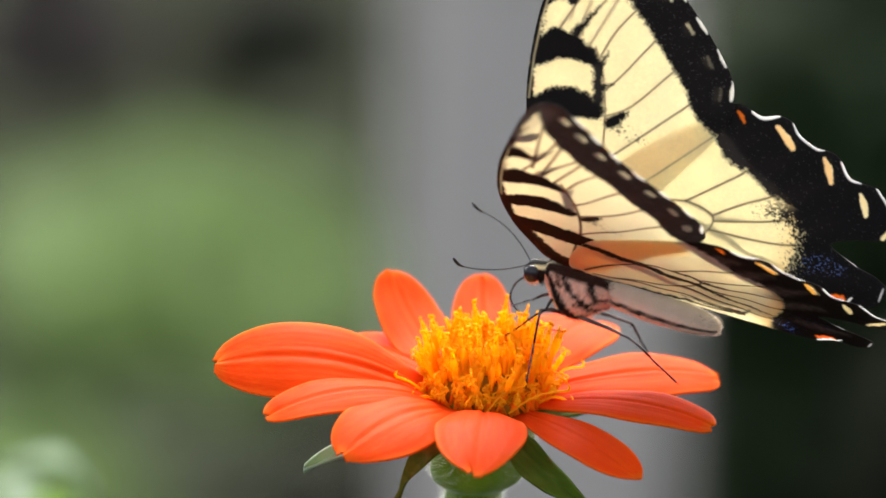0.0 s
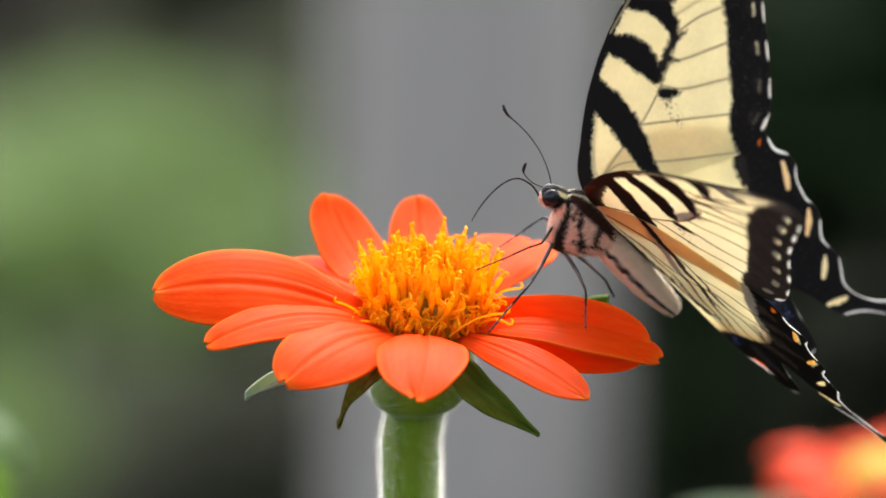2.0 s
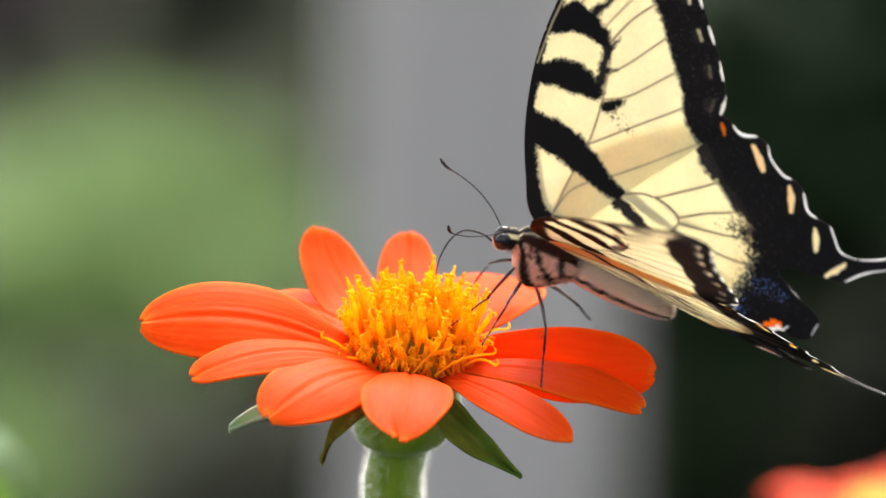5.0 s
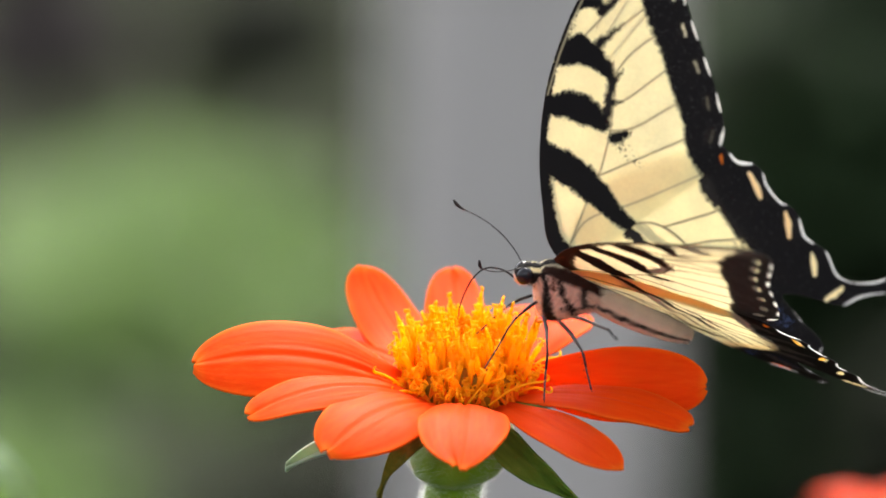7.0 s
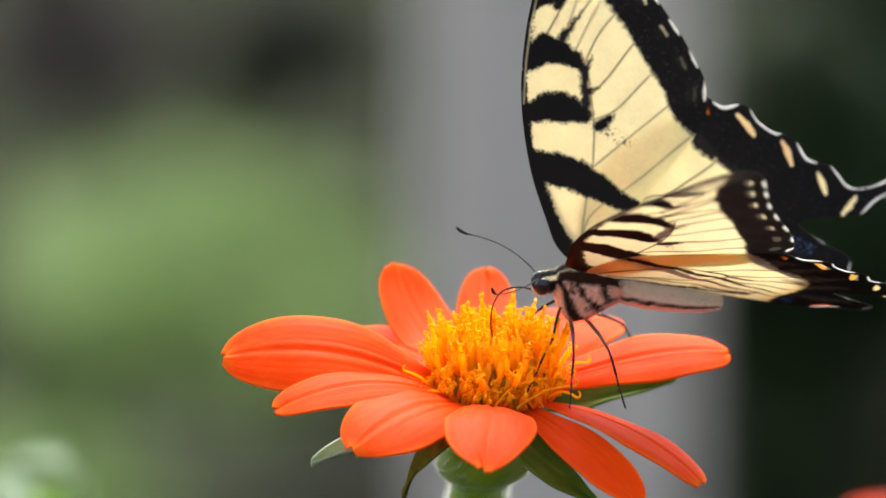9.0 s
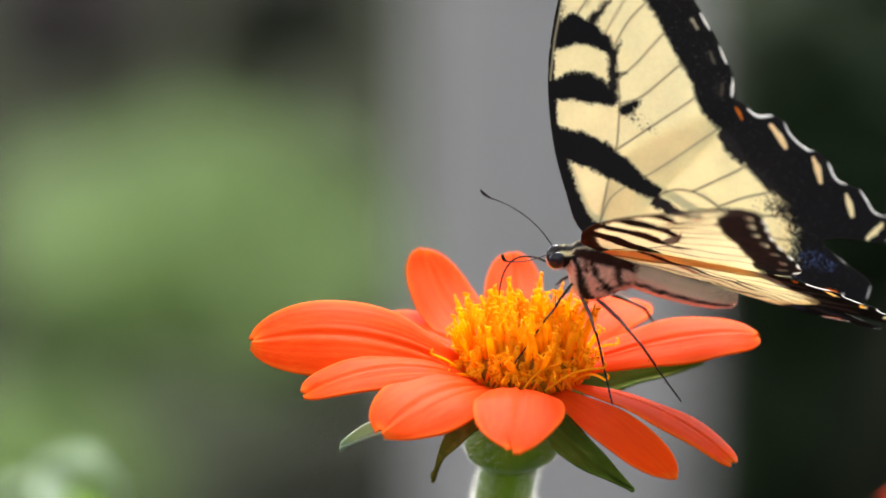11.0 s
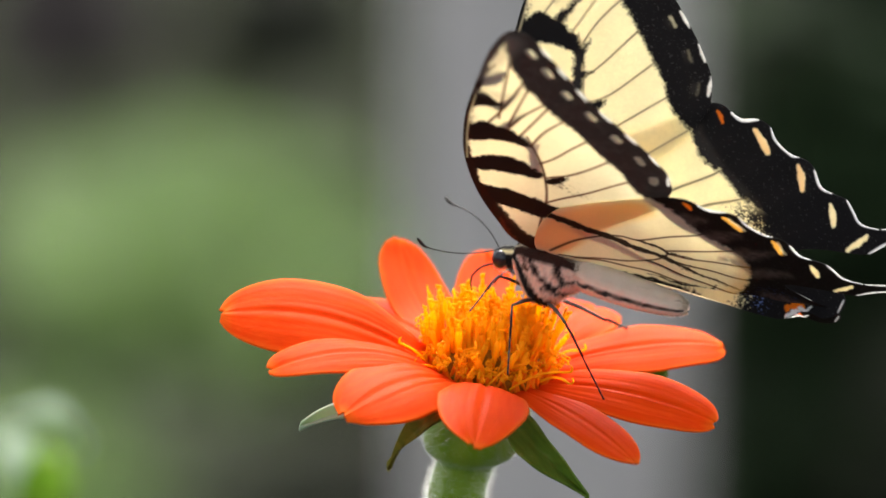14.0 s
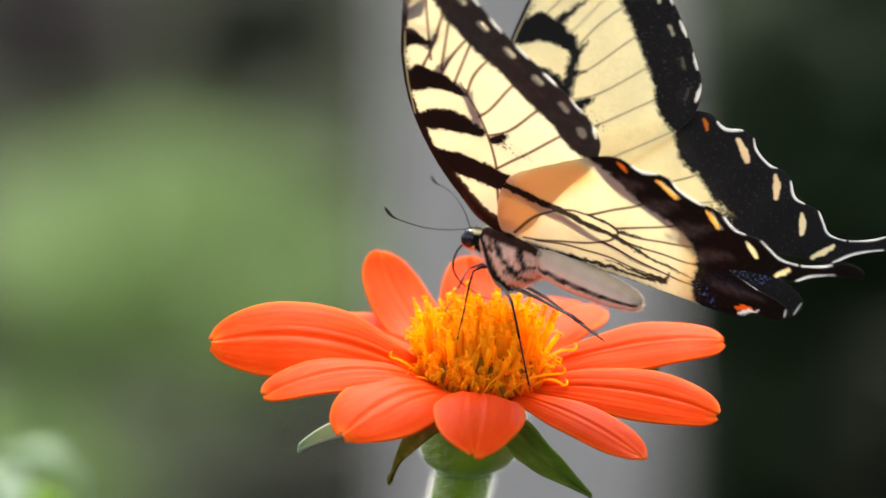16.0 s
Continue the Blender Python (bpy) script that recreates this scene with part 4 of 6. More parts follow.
def thorax_paint(u, a, n):
    up = math.sin(a)
    col = blend(PINK, PALE, 0.45 + 0.9 * n)
    if up > 0.72:
        col = blend(STRAW, PALE, 0.3 + n)
        col = blend(col, INK, 3 * lines(abs(math.cos(a)), (0.0, 0.42)))
    s = u + 0.34 * up + 0.06 * n + 0.015 * math.sin(9 * up)
    if up < 0.75:
        # dark collar, then a few slanting streaks of unequal length
        col = blend(col, INK, 2.6 * lines(s, (0.25, 0.12)) - 0.3 * n)
        col = blend(col, INK, 2.2 * lines(s, (0.56, 0.055)) * (1.0 if up > -0.85 else 0.2) - 0.5 * n)
        if up > 0.1:
            col = blend(col, (0.10, 0.035, 0.02), 2.0 * lines(s - 0.1 * up, (0.42, 0.04)))
        if up > -0.25:
            col = blend(col, INK, 2.0 * lines(s - 0.15 * up, (0.78, 0.055)))
        if 0.55 < u < 0.95:
            col = blend(col, INK, 2.0 * lines(up - 0.5 * u + 0.2 * n, (-0.62, 0.10)))
    # dark red-brown fur round the wing roots
    col = blend(col, (0.045, 0.018, 0.012), 2.4 * lines(up, (0.70, 0.26)) * (1.0 if 0.12 < u < 0.95 else 0.3) + 0.4 * n)
    return col


def abdomen_paint(u, a, n):
    up = math.sin(a)
    col = blend((0.88, 0.76, 0.64), (0.90, 0.58, 0.44), 0.7 + 0.6 * n - 0.9 * u)
    col = blend(col, (0.58, 0.50, 0.40), 1.4 * (up + 0.25))
    col = blend(col, INK, 3.0 * lines(up + 0.06 * n + 0.03 * math.sin(u * 50), (-0.34 + 0.14 * u, 0.19)) * (1.0 if u < 0.93 else 0.0))
    ring = 0.5 + 0.5 * math.cos(u * 2 * math.pi * 8)
    return blend(col, (0.72, 0.62, 0.52), 0.2 * ring)


def head_paint(u, a, n):
    up = math.sin(a)
    col = blend(INK, STRAW, 2.4 * lines(abs(math.cos(a)), (0.66, 0.20)) if up > 0.2 and u > 0.40 else 0.0)
    if up < -0.55 and u < 0.75:
        col = blend(PALE, PINK, 0.4 + n)
    return col


thorax, TC = pelt_loft("thorax", [(3.9, -3.0, 0.5, 0.5), (3.5, -3.1, 1.6, 1.9), (2.2, -4.0, 2.0, 3.6), (0.6, -4.8, 2.3, 4.8), (-1.6, -5.0, 2.4, 4.9), (-3.6, -4.7, 2.2, 4.3), (-5.2, -4.3, 2.0, 3.1), (-6.8, -4.1, 1.7, 2.1)],
                       thorax_paint, butterfly, "furry thorax with pale hair and black streaks")
abdomen, AC = pelt_loft("abdomen", [(-4.8, -3.4, 1.4, 1.8), (-7.5, -3.9, 2.0, 2.5), (-11.5, -4.4, 2.2, 2.6), (-16.0, -4.9, 2.1, 2.4), (-19.8, -5.2, 1.8, 2.0), (-22.4, -5.4, 1.2, 1.4), (-23.4, -5.5, 0.3, 0.4)],
                        abdomen_paint, butterfly, "pale cream abdomen with black side line")
head, HC = pelt_loft("head", [(7.0, -4.0, 0.3, 0.4), (6.6, -4.0, 1.0, 1.3), (5.6, -3.9, 1.35, 1.75), (4.4, -3.6, 1.3, 1.7), (3.7, -3.4, 1.1, 1.5)], head_paint, butterfly, "small furry black and yellow head", 30, 30)


def fuzz(parent, C, paint, count, length, seed):
    rnd = random.Random(seed)
    verts, faces, cols = [], [], []
    for _ in range(count):
        i = rnd.randrange(2, len(C) - 2)
        x, z, w, h = C[i]
        a = rnd.uniform(0, 2 * math.pi)
        p = Vector((x, w * math.cos(a), z + h * math.sin(a)))
        L = length * rnd.uniform(0.5, 1.3)
        d = Vector((-0.75 + rnd.gauss(0, 0.25), math.cos(a) * 0.7 + rnd.gauss(0, 0.2), math.sin(a) * 0.7 + rnd.gauss(0, 0.2))) * L
        s = Vector((0.02, -math.sin(a) * 0.05, math.cos(a) * 0.05))
        n = len(verts)
        verts += [(p - s) / 1000, (p + s) / 1000, (p + d) / 1000]
        faces.append((n, n + 1, n + 2))
        c = paint(i / (len(C) - 1), a, rnd.uniform(-0.3, 0.3))
        cols += [(*c, 1.0)] * 3
    ob = mesh_ob("fuzz", verts, faces, FUZZ, parent)
    at = ob.data.color_attributes.new("pigment", "FLOAT_COLOR", "POINT")
    at.data.foreach_set("color", np.array(cols, np.float32).ravel())
    tagged(ob, "short pale and black hair", kind="stuff")


fuzz(thorax, TC, thorax_paint, 7000, 0.65, 1)
fuzz(abdomen, AC, abdomen_paint, 3000, 0.45, 2)
fuzz(head, HC, head_paint, 1200, 0.7, 3)


def eye(side):
    bm = bmesh.new()
    bmesh.ops.create_uvsphere(bm, u_segments=28, v_segments=18, radius=1.0)
    for v in bm.verts:
        v.co = Vector((v.co.x * 0.00125, v.co.y * 0.0010, v.co.z * 0.0014))
    me = bpy.data.meshes.new("eye")
    bm.to_mesh(me)
    bm.free()
    me.polygons.foreach_set("use_smooth", [True] * len(me.polygons))
    me.materials.append(EYE)
    ob = new("eye", me)
    ob.parent = head
    ob.matrix_basis = pose(0.0056, side * 0.0009, -0.0038, 0, 0, -side * 12)
    tagged(ob, "glossy dark compound eye")


eye(1)
eye(-1)


def antenna(tip, sag, side):
    a = Vector((0.0064, side * 0.0006, -0.0026))
    b = Vector(tip)
    pts, rad_ = [], []
    for k in range(25):
        u = k / 24
        p = a.lerp(b, u) + Vector(sag) * (4 * u * (1 - u)) + Vector((0, 0, 0.0009 * max(0.0, (u - 0.86) / 0.14) ** 2))
        pts.append(p)
        rad_.append(0.00009 + (0.00018 * math.sin(min(1.0, max(0.0, (u - 0.84) / 0.13)) * math.pi / 2)) - (0.0001 if k == 24 else 0))
    v, f = tube(pts, rad_, 8)
    mesh_ob("antenna", v, f, CHITIN, head, "thin black clubbed antenna")


antenna((0.0175, -0.0081, -0.0009), (-0.0006, 0.0, 0.0014), -1)
antenna((0.0164, 0.0080, -0.0010), (0.0, 0.0, -0.0010), 1)
pts = [(0.0, 0.0, 0.0), (0.0022, 0.0, 0.0006), (0.0046, 0.0, 0.0001), (0.0058, 0.0002, -0.0018), (0.0060, 0.0003, -0.0045), (0.0056, 0.0003, -0.0072), (0.0048, 0.0, -0.0094)]
pv, pf = tube(smooth_line(pts, 5), np.linspace(0.00016, 0.00008, 31).tolist(), 8)
proboscis = mesh_ob("proboscis", pv, pf, CHITIN, head, "thin dark bent proboscis")

# ---- legs ----
femora, tibiae = {}, {}


def leg(key, size=1.0):
    fv, ff = tube([(0, 0, 0), (0.0015, 0, 0.0002), (0.0045, 0, 0.0003), (0.0070, 0, 0.0001), (0.0082, 0, 0)], [0.00022, 0.00032, 0.00030, 0.00022, 0.00019], 8)
    femora[key] = mesh_ob("femur", [Vector(p) * size for p in fv], ff, LEG_GREY if key[1] == "F" else FEMUR, butterfly, "thin dark upper leg" if key[1] == "F" else "thin grey and black upper leg")
    L = 0.0128
    parts = [tube([(0, 0, 0), (0.0022, 0, 0.0002), (0.0058, 0, 0.0001)], [0.00019, 0.00019, 0.00017], 8)]
    x = 0.0056
    for seg in (0.0026, 0.0015, 0.0012, 0.0010, 0.0009):
        parts.append(tube([(x, 0, 0.00005), (x + seg * 0.85, 0, 0), (x + seg, 0, 0)], [0.00012, 0.00015, 0.00010], 7))
        x += seg
    parts.append(tube([(L - 0.0002, 0, 0), (L + 0.0002, 0.0003, -0.0002)], [0.00008, 0.00003], 5))
    for k in range(9):
        parts.append(tube([(0.001 + k * 0.0011, 0, 0), (0.0013 + k * 0.0011, 0.0004 * (-1) ** k, -0.0003)], [0.00005, 0.00002], 4))
    tv, tf = join(parts)
    tibiae[key] = mesh_ob("lower_leg", [Vector(p) * size for p in tv], tf, LEG_GREY, butterfly, "thin dark jointed lower leg with spines")


for k in ("nF", "nM", "nH", "fH", "fF"):
    leg(k, 0.8 if k[1] == "F" else 1.0)


# ---- neighbouring blossoms, out of focus ----
def side_flower():
    root = new("neighbour_flower")
    root.location = (0.099, 0.42, 0.0)
    tagged(root, "blurred orange daisy-like flower behind, with greenish centre", "flower")
    c = Vector((0.0, 0.0, 0.870))
    for i in range(11):
        v, f = petal_mesh(0.019, 0.012, 0.005, 40 + i, 12, 5)
        p = thicken(mesh_ob("petal", v, f, PETAL_BACK, root), 0.0004)
        p.matrix_basis = Matrix.Translation(c) @ pose(0, 0, 0, 0, 0, i * 32.7 + 5) @ pose(0.006, 0, 0, 0, -12 + 12 * math.sin(i * 2.1), 0)
    v, f = tube([(0, 0, 0.867), (0, 0, 0.872), (0, 0, 0.877), (0, 0, 0.879)], [0.009, 0.0095, 0.007, 0.002], 20)
    mesh_ob("disc", v, f, BUD_BRIGHT, root, "yellow-green centre")
    v, f = tube([(0.01, 0.02, -0.04), (0.0, 0.0, 0.3), (0.002, 0, 0.6), (0, 0, 0.872)], [0.005, 0.005, 0.0045, 0.0055], 12)
    mesh_ob("stem", v, f, STEM, root)
    for i in range(5):
        v, f = bract_mesh(0.036 if i == 0 else 0.030, 0.008, 0.001, i)
        b = thicken(mesh_ob("bract", v, f, BUD_GREEN, root), 0.0004)
        b.matrix_basis = Matrix.Translation(c) @ pose(0, 0, -0.004, 0, 0, i * 72 + 175) @ pose(0.005, 0, 0, 0, 4 if i == 0 else 14, 0)
    return root


def bud_plant():
    root = new("flower_bud")
    root.location = (-0.0585, 0.34, 0.0)
    tagged(root, "blurred bright green flower bud under pale drooping leaves", "flower bud")
    v, f = tube([(-0.008, 0, 0.866), (-0.008, 0, 0.869), (-0.008, 0, 0.874), (-0.008, 0, 0.878), (-0.008, 0, 0.880)], [0.003, 0.0052, 0.0058, 0.0045, 0.001], 20)
    mesh_ob("bud", v, f, BUD_BRIGHT, root, "bright green bud")
    v, f = tube([(-0.008, 0.01, -0.04), (-0.004, 0.0, 0.4), (-0.008, 0, 0.868)], [0.005, 0.0045, 0.004], 12)
    mesh_ob("stem", v, f, STEM, root)
    for i, (deg, drop) in enumerate(((0, 18), (8, 24), (-100, 30), (175, 40))):
        v, f = bract_mesh(0.0165, 0.010, 0.0042, i)
        b = thicken(mesh_ob("leaf", v, f, BUD_GREEN, root, "pale leaf"), 0.0004)
        b.matrix_basis = pose(-0.0150 if i < 2 else -0.010, 0, 0.8845 if i < 2 else 0.882, 0, 0, deg) @ pose(0, 0, 0, 0, drop, 0)
    return root


neighbour = side_flower()
bud = bud_plant()


def motions():
    walk(flower_head, [
        (0, pose(0.00656, -0.00442, 0.97920, 7.11, -0.19, 0.19)),
        (0.5, pose(0.00616, -0.00435, 0.97966, 8.25, 0.63, -0.05)),
        (1, pose(0.00718, -0.00430, 0.98018, 7.21, 0.33, 0.70)),
        (1.5, pose(0.00820, -0.00422, 0.98077, 6.98, 1.69, 0.43)),
        (2, pose(0.00743, -0.00416, 0.98109, 7.66, -1.05, 0.79)),
        (2.5, pose(0.00835, -0.00440, 0.97996, 7.27, 4.10, -0.46)),
        (3, pose(0.00603, -0.00448, 0.97950, 7.99, 0.61, -0.20)),
        (3.5, pose(0.00495, -0.00453, 0.97915, 8.03, 0.72, -0.18)),
        (6, pose(0.00339, -0.00443, 0.97954, 8.07, 0.51, 0.68)),
        (6.5, pose(0.00411, -0.00444, 0.97939, 7.62, 2.78, 0.11)),
        (7, pose(0.00519, -0.00425, 0.98004, 7.14, -1.61, 1.75)),
        (7.5, pose(0.00526, -0.00429, 0.97980, 7.14, -0.68, 1.17)),
        (8, pose(0.00467, -0.00442, 0.97922, 7.33, 5.22, 0.48)),
        (8.5, pose(0.00484, -0.00418, 0.98027, 8.22, 2.83, 0.77)),
        (9, pose(0.00494, -0.00395, 0.98124, 7.44, 0.28, 1.09)),
        (11.5, pose(0.00972, -0.00455, 0.97882, 6.93, -0.20, 1.02)),
        (12, pose(0.00772, -0.00437, 0.97953, 7.46, 5.53, 1.37)),
        (12.5, pose(0.00700, -0.00415, 0.98058, 6.97, -2.08, 1.61)),
        (13, pose(0.00575, -0.00414, 0.98064, 6.96, 1.07, 1.35)),
        (13.5, pose(0.00474, -0.00409, 0.98083, 7.18, -0.68, 1.34)),
        (14, pose(0.00479, -0.00410, 0.98080, 6.73, 5.21, 0.76)),
        (14.5, pose(0.00433, -0.00401, 0.98130, 7.23, -1.78, 1.63)),
        (15, pose(0.00443, -0.00406, 0.98117, 7.30, -0.41, 1.72)),
        (15.5, pose(0.00683, -0.00434, 0.97991, 6.39, 2.39, 2.09)),
        (16, pose(0.00695, -0.00429, 0.98001, 7.13, 0.91, 2.10)),
    ])
    walk(petals["r1"], [
        (0, pose(0.00608, 0.00230, -0.00050, 14.00, 3.20, 20.60)),
        (1.5, pose(0.00608, 0.00230, -0.00050, 66.00, 1.28, -29.97)),
        (2, pose(0.00608, 0.00230, -0.00050, 66.00, 0.53, -31.21)),
        (2.5, pose(0.00608, 0.00230, -0.00050, 66.00, -10.89, -27.79)),
        (3, pose(0.00608, 0.00230, -0.00050, 66.00, -9.28, -25.79)),
        (3.5, pose(0.00608, 0.00230, -0.00050, 66.00, -1.39, -8.38)),
        (6, pose(0.00608, 0.00230, -0.00050, 66.00, 1.30, -18.14)),
        (6.5, pose(0.00608, 0.00230, -0.00050, 66.00, 0.79, -13.29)),
        (7, pose(0.00608, 0.00230, -0.00050, 66.00, -2.95, -16.62)),
        (7.5, pose(0.00608, 0.00230, -0.00050, 14.00, 0.92, 15.87)),
        (8, pose(0.00608, 0.00230, -0.00050, 14.00, -7.31, 13.59)),
        (8.5, pose(0.00608, 0.00230, -0.00050, 14.00, -6.13, 17.30)),
        (9, pose(0.00608, 0.00230, -0.00050, 14.00, -4.23, 16.79)),
        (11.5, pose(0.00608, 0.00230, -0.00050, 14.00, -4.61, 14.44)),
        (12, pose(0.00608, 0.00230, -0.00050, 14.00, -13.24, 2.33)),
        (12.5, pose(0.00608, 0.00230, -0.00050, 14.00, -0.14, 23.25)),
        (13, pose(0.00608, 0.00230, -0.00050, 14.00, -7.21, 8.32)),
        (13.5, pose(0.00608, 0.00230, -0.00050, 14.00, -3.36, 14.32)),
        (14, pose(0.00608, 0.00230, -0.00050, 14.00, -6.23, 16.71)),
        (14.5, pose(0.00608, 0.00230, -0.00050, 14.00, -6.37, 7.82)),
        (15, pose(0.00608, 0.00230, -0.00050, 14.00, 0.90, 29.77)),
        (15.5, pose(0.00608, 0.00230, -0.00050, 14.00, -8.46, 8.89)),
        (16, pose(0.00608, 0.00230, -0.00050, 14.00, -9.92, 1.04)),
    ])
    walk(petals["r2"], [
        (0, pose(0.00565, -0.00321, -0.00050, 4.00, -3.69, -28.99)),
        (1.5, pose(0.00565, -0.00321, -0.00050, 4.00, 0.67, -25.06)),
        (2, pose(0.00565, -0.00321, -0.00050, 4.00, 1.28, -24.84)),
        (2.5, pose(0.00565, -0.00321, -0.00050, 4.00, -1.12, -30.78)),
        (3, pose(0.00565, -0.00321, -0.00050, 4.00, -0.53, -27.88)),
        (3.5, pose(0.00565, -0.00321, -0.00050, 4.00, 2.31, -26.44)),
        (6, pose(0.00565, -0.00321, -0.00050, 4.00, 1.00, -26.07)),
        (6.5, pose(0.00565, -0.00321, -0.00050, 4.00, -0.24, -28.37)),
        (7, pose(0.00565, -0.00321, -0.00050, 4.00, -0.55, -31.42)),
        (7.5, pose(0.00565, -0.00321, -0.00050, -12.00, 5.51, -41.13)),
        (8, pose(0.00565, -0.00321, -0.00050, -12.00, 3.94, -31.66)),
        (8.5, pose(0.00565, -0.00321, -0.00050, -12.00, 5.80, -32.42)),
        (9, pose(0.00565, -0.00321, -0.00050, -12.00, 11.79, -37.00)),
        (11.5, pose(0.00565, -0.00321, -0.00050, -12.00, 11.76, -34.55)),
        (12, pose(0.00565, -0.00321, -0.00050, 26.00, 0.21, -25.80)),
        (12.5, pose(0.00565, -0.00321, -0.00050, 26.00, 7.79, -25.21)),
        (13, pose(0.00565, -0.00321, -0.00050, 26.00, 5.43, -31.44)),
        (13.5, pose(0.00565, -0.00321, -0.00050, 26.00, 7.28, -25.87)),
        (14, pose(0.00565, -0.00321, -0.00050, 26.00, -2.54, -27.34)),
        (14.5, pose(0.00565, -0.00321, -0.00050, 26.00, 3.62, -22.70)),
        (15, pose(0.00565, -0.00321, -0.00050, 26.00, 1.91, -19.99)),
        (15.5, pose(0.00565, -0.00321, -0.00050, 26.00, -4.74, -29.76)),
        (16, pose(0.00565, -0.00321, -0.00050, 26.00, -0.40, -22.79)),
    ])
    walk(petals["r3"], [
        (0, pose(0.00369, -0.00535, -0.00050, 12.00, 2.82, -53.99)),
        (0.5, pose(0.00369, -0.00535, -0.00050, 12.00, 2.79, -51.34)),
        (1, pose(0.00369, -0.00535, -0.00050, 12.00, 3.03, -53.31)),
        (1.5, pose(0.00369, -0.00535, -0.00050, 12.00, 3.61, -52.31)),
        (2, pose(0.00369, -0.00535, -0.00050, 12.00, 2.89, -52.19)),
        (2.5, pose(0.00369, -0.00535, -0.00050, 12.00, 2.84, -54.66)),
        (3, pose(0.00369, -0.00535, -0.00050, 12.00, 3.35, -53.12)),
        (3.5, pose(0.00369, -0.00535, -0.00050, 12.00, 3.39, -52.39)),
        (6, pose(0.00369, -0.00535, -0.00050, 12.00, 1.82, -52.22)),
        (6.5, pose(0.00369, -0.00535, -0.00050, 12.00, 4.83, -53.56)),
        (7, pose(0.00369, -0.00535, -0.00050, 12.00, 3.38, -55.05)),
        (7.5, pose(0.00369, -0.00535, -0.00050, 12.00, 3.64, -54.76)),
        (8, pose(0.00369, -0.00535, -0.00050, 12.00, 5.85, -54.36)),
        (8.5, pose(0.00369, -0.00535, -0.00050, 12.00, 9.44, -54.54)),
        (9, pose(0.00369, -0.00535, -0.00050, 12.00, 11.27, -55.46)),
        (11.5, pose(0.00369, -0.00535, -0.00050, 12.00, 8.41, -53.29)),
        (12, pose(0.00369, -0.00535, -0.00050, 12.00, 3.39, -50.17)),
        (12.5, pose(0.00369, -0.00535, -0.00050, 12.00, 3.10, -52.87)),
        (13, pose(0.00369, -0.00535, -0.00050, 12.00, 2.87, -52.36)),
        (13.5, pose(0.00369, -0.00535, -0.00050, 12.00, 3.14, -52.62)),
        (14, pose(0.00369, -0.00535, -0.00050, 12.00, 2.20, -54.30)),
        (14.5, pose(0.00369, -0.00535, -0.00050, 12.00, 3.07, -51.84)),
        (15, pose(0.00369, -0.00535, -0.00050, 12.00, 3.08, -50.81)),
        (15.5, pose(0.00369, -0.00535, -0.00050, 12.00, 1.92, -53.16)),
        (16, pose(0.00369, -0.00535, -0.00050, 12.00, 2.39, -51.77)),
    ])
    walk(butterfly, [
        (0, pose(0.01921, -0.00420, 0.99947, -18.24, -12.33, 169.51)),
        (0.5, pose(0.02097, -0.00491, 0.99620, -42.03, -13.97, 168.28)),
        (1, pose(0.02420, -0.00522, 0.99512, -45.13, -17.74, 168.86)),
        (1.5, pose(0.03011, -0.00458, 0.99835, -28.48, -32.24, -156.46)),
        (2, pose(0.03204, -0.00454, 0.99883, -23.27, -39.94, -155.48)),
        (2.5, pose(0.02698, -0.00482, 0.99718, -16.45, -31.37, -172.11)),
        (3, pose(0.02630, -0.00483, 0.99711, -20.47, -30.40, -166.33)),
        (3.5, pose(0.02265, -0.00421, 0.99997, -20.67, -25.93, -175.84)),
        (6, pose(0.02414, -0.00496, 0.99661, -27.43, -20.52, -161.68)),
        (6.5, pose(0.02092, -0.00489, 0.99660, -24.49, -15.67, -161.24)),
        (7, pose(0.02030, -0.00441, 0.99865, -21.63, -20.67, -161.39)),
        (7.5, pose(0.01938, -0.00420, 0.99948, -18.27, -22.66, -164.84)),
        (8, pose(0.01353, -0.00467, 0.99714, -22.16, -2.56, 177.16)),
        (8.5, pose(0.01650, -0.00411, 0.99977, -13.29, -5.79, -163.10)),
        (9, pose(0.01783, -0.00404, 1.00001, -21.88, -6.81, -160.97)),
        (11.5, pose(0.02079, -0.00448, 0.99796, -23.53, -15.50, -171.19)),
        (12, pose(0.01591, -0.00449, 0.99782, -20.70, -9.87, 169.90)),
        (12.5, pose(0.01510, -0.00338, 1.00308, -14.83, -22.64, 167.66)),
        (13, pose(0.01497, -0.00350, 1.00258, -15.16, -19.53, 168.19)),
        (13.5, pose(0.01444, -0.00332, 1.00347, -13.70, -20.12, 168.82)),
        (14, pose(0.01247, -0.00409, 0.99989, -9.72, -8.64, 162.87)),
        (14.5, pose(0.01325, -0.00317, 1.00417, -10.90, -18.06, 161.18)),
        (15, pose(0.01270, -0.00358, 1.00228, -4.96, -24.85, 158.15)),
        (15.5, pose(0.01036, -0.00362, 1.00216, -4.94, -7.11, 157.44)),
        (16, pose(0.01101, -0.00355, 1.00257, -5.21, -11.33, 152.13)),
    ])
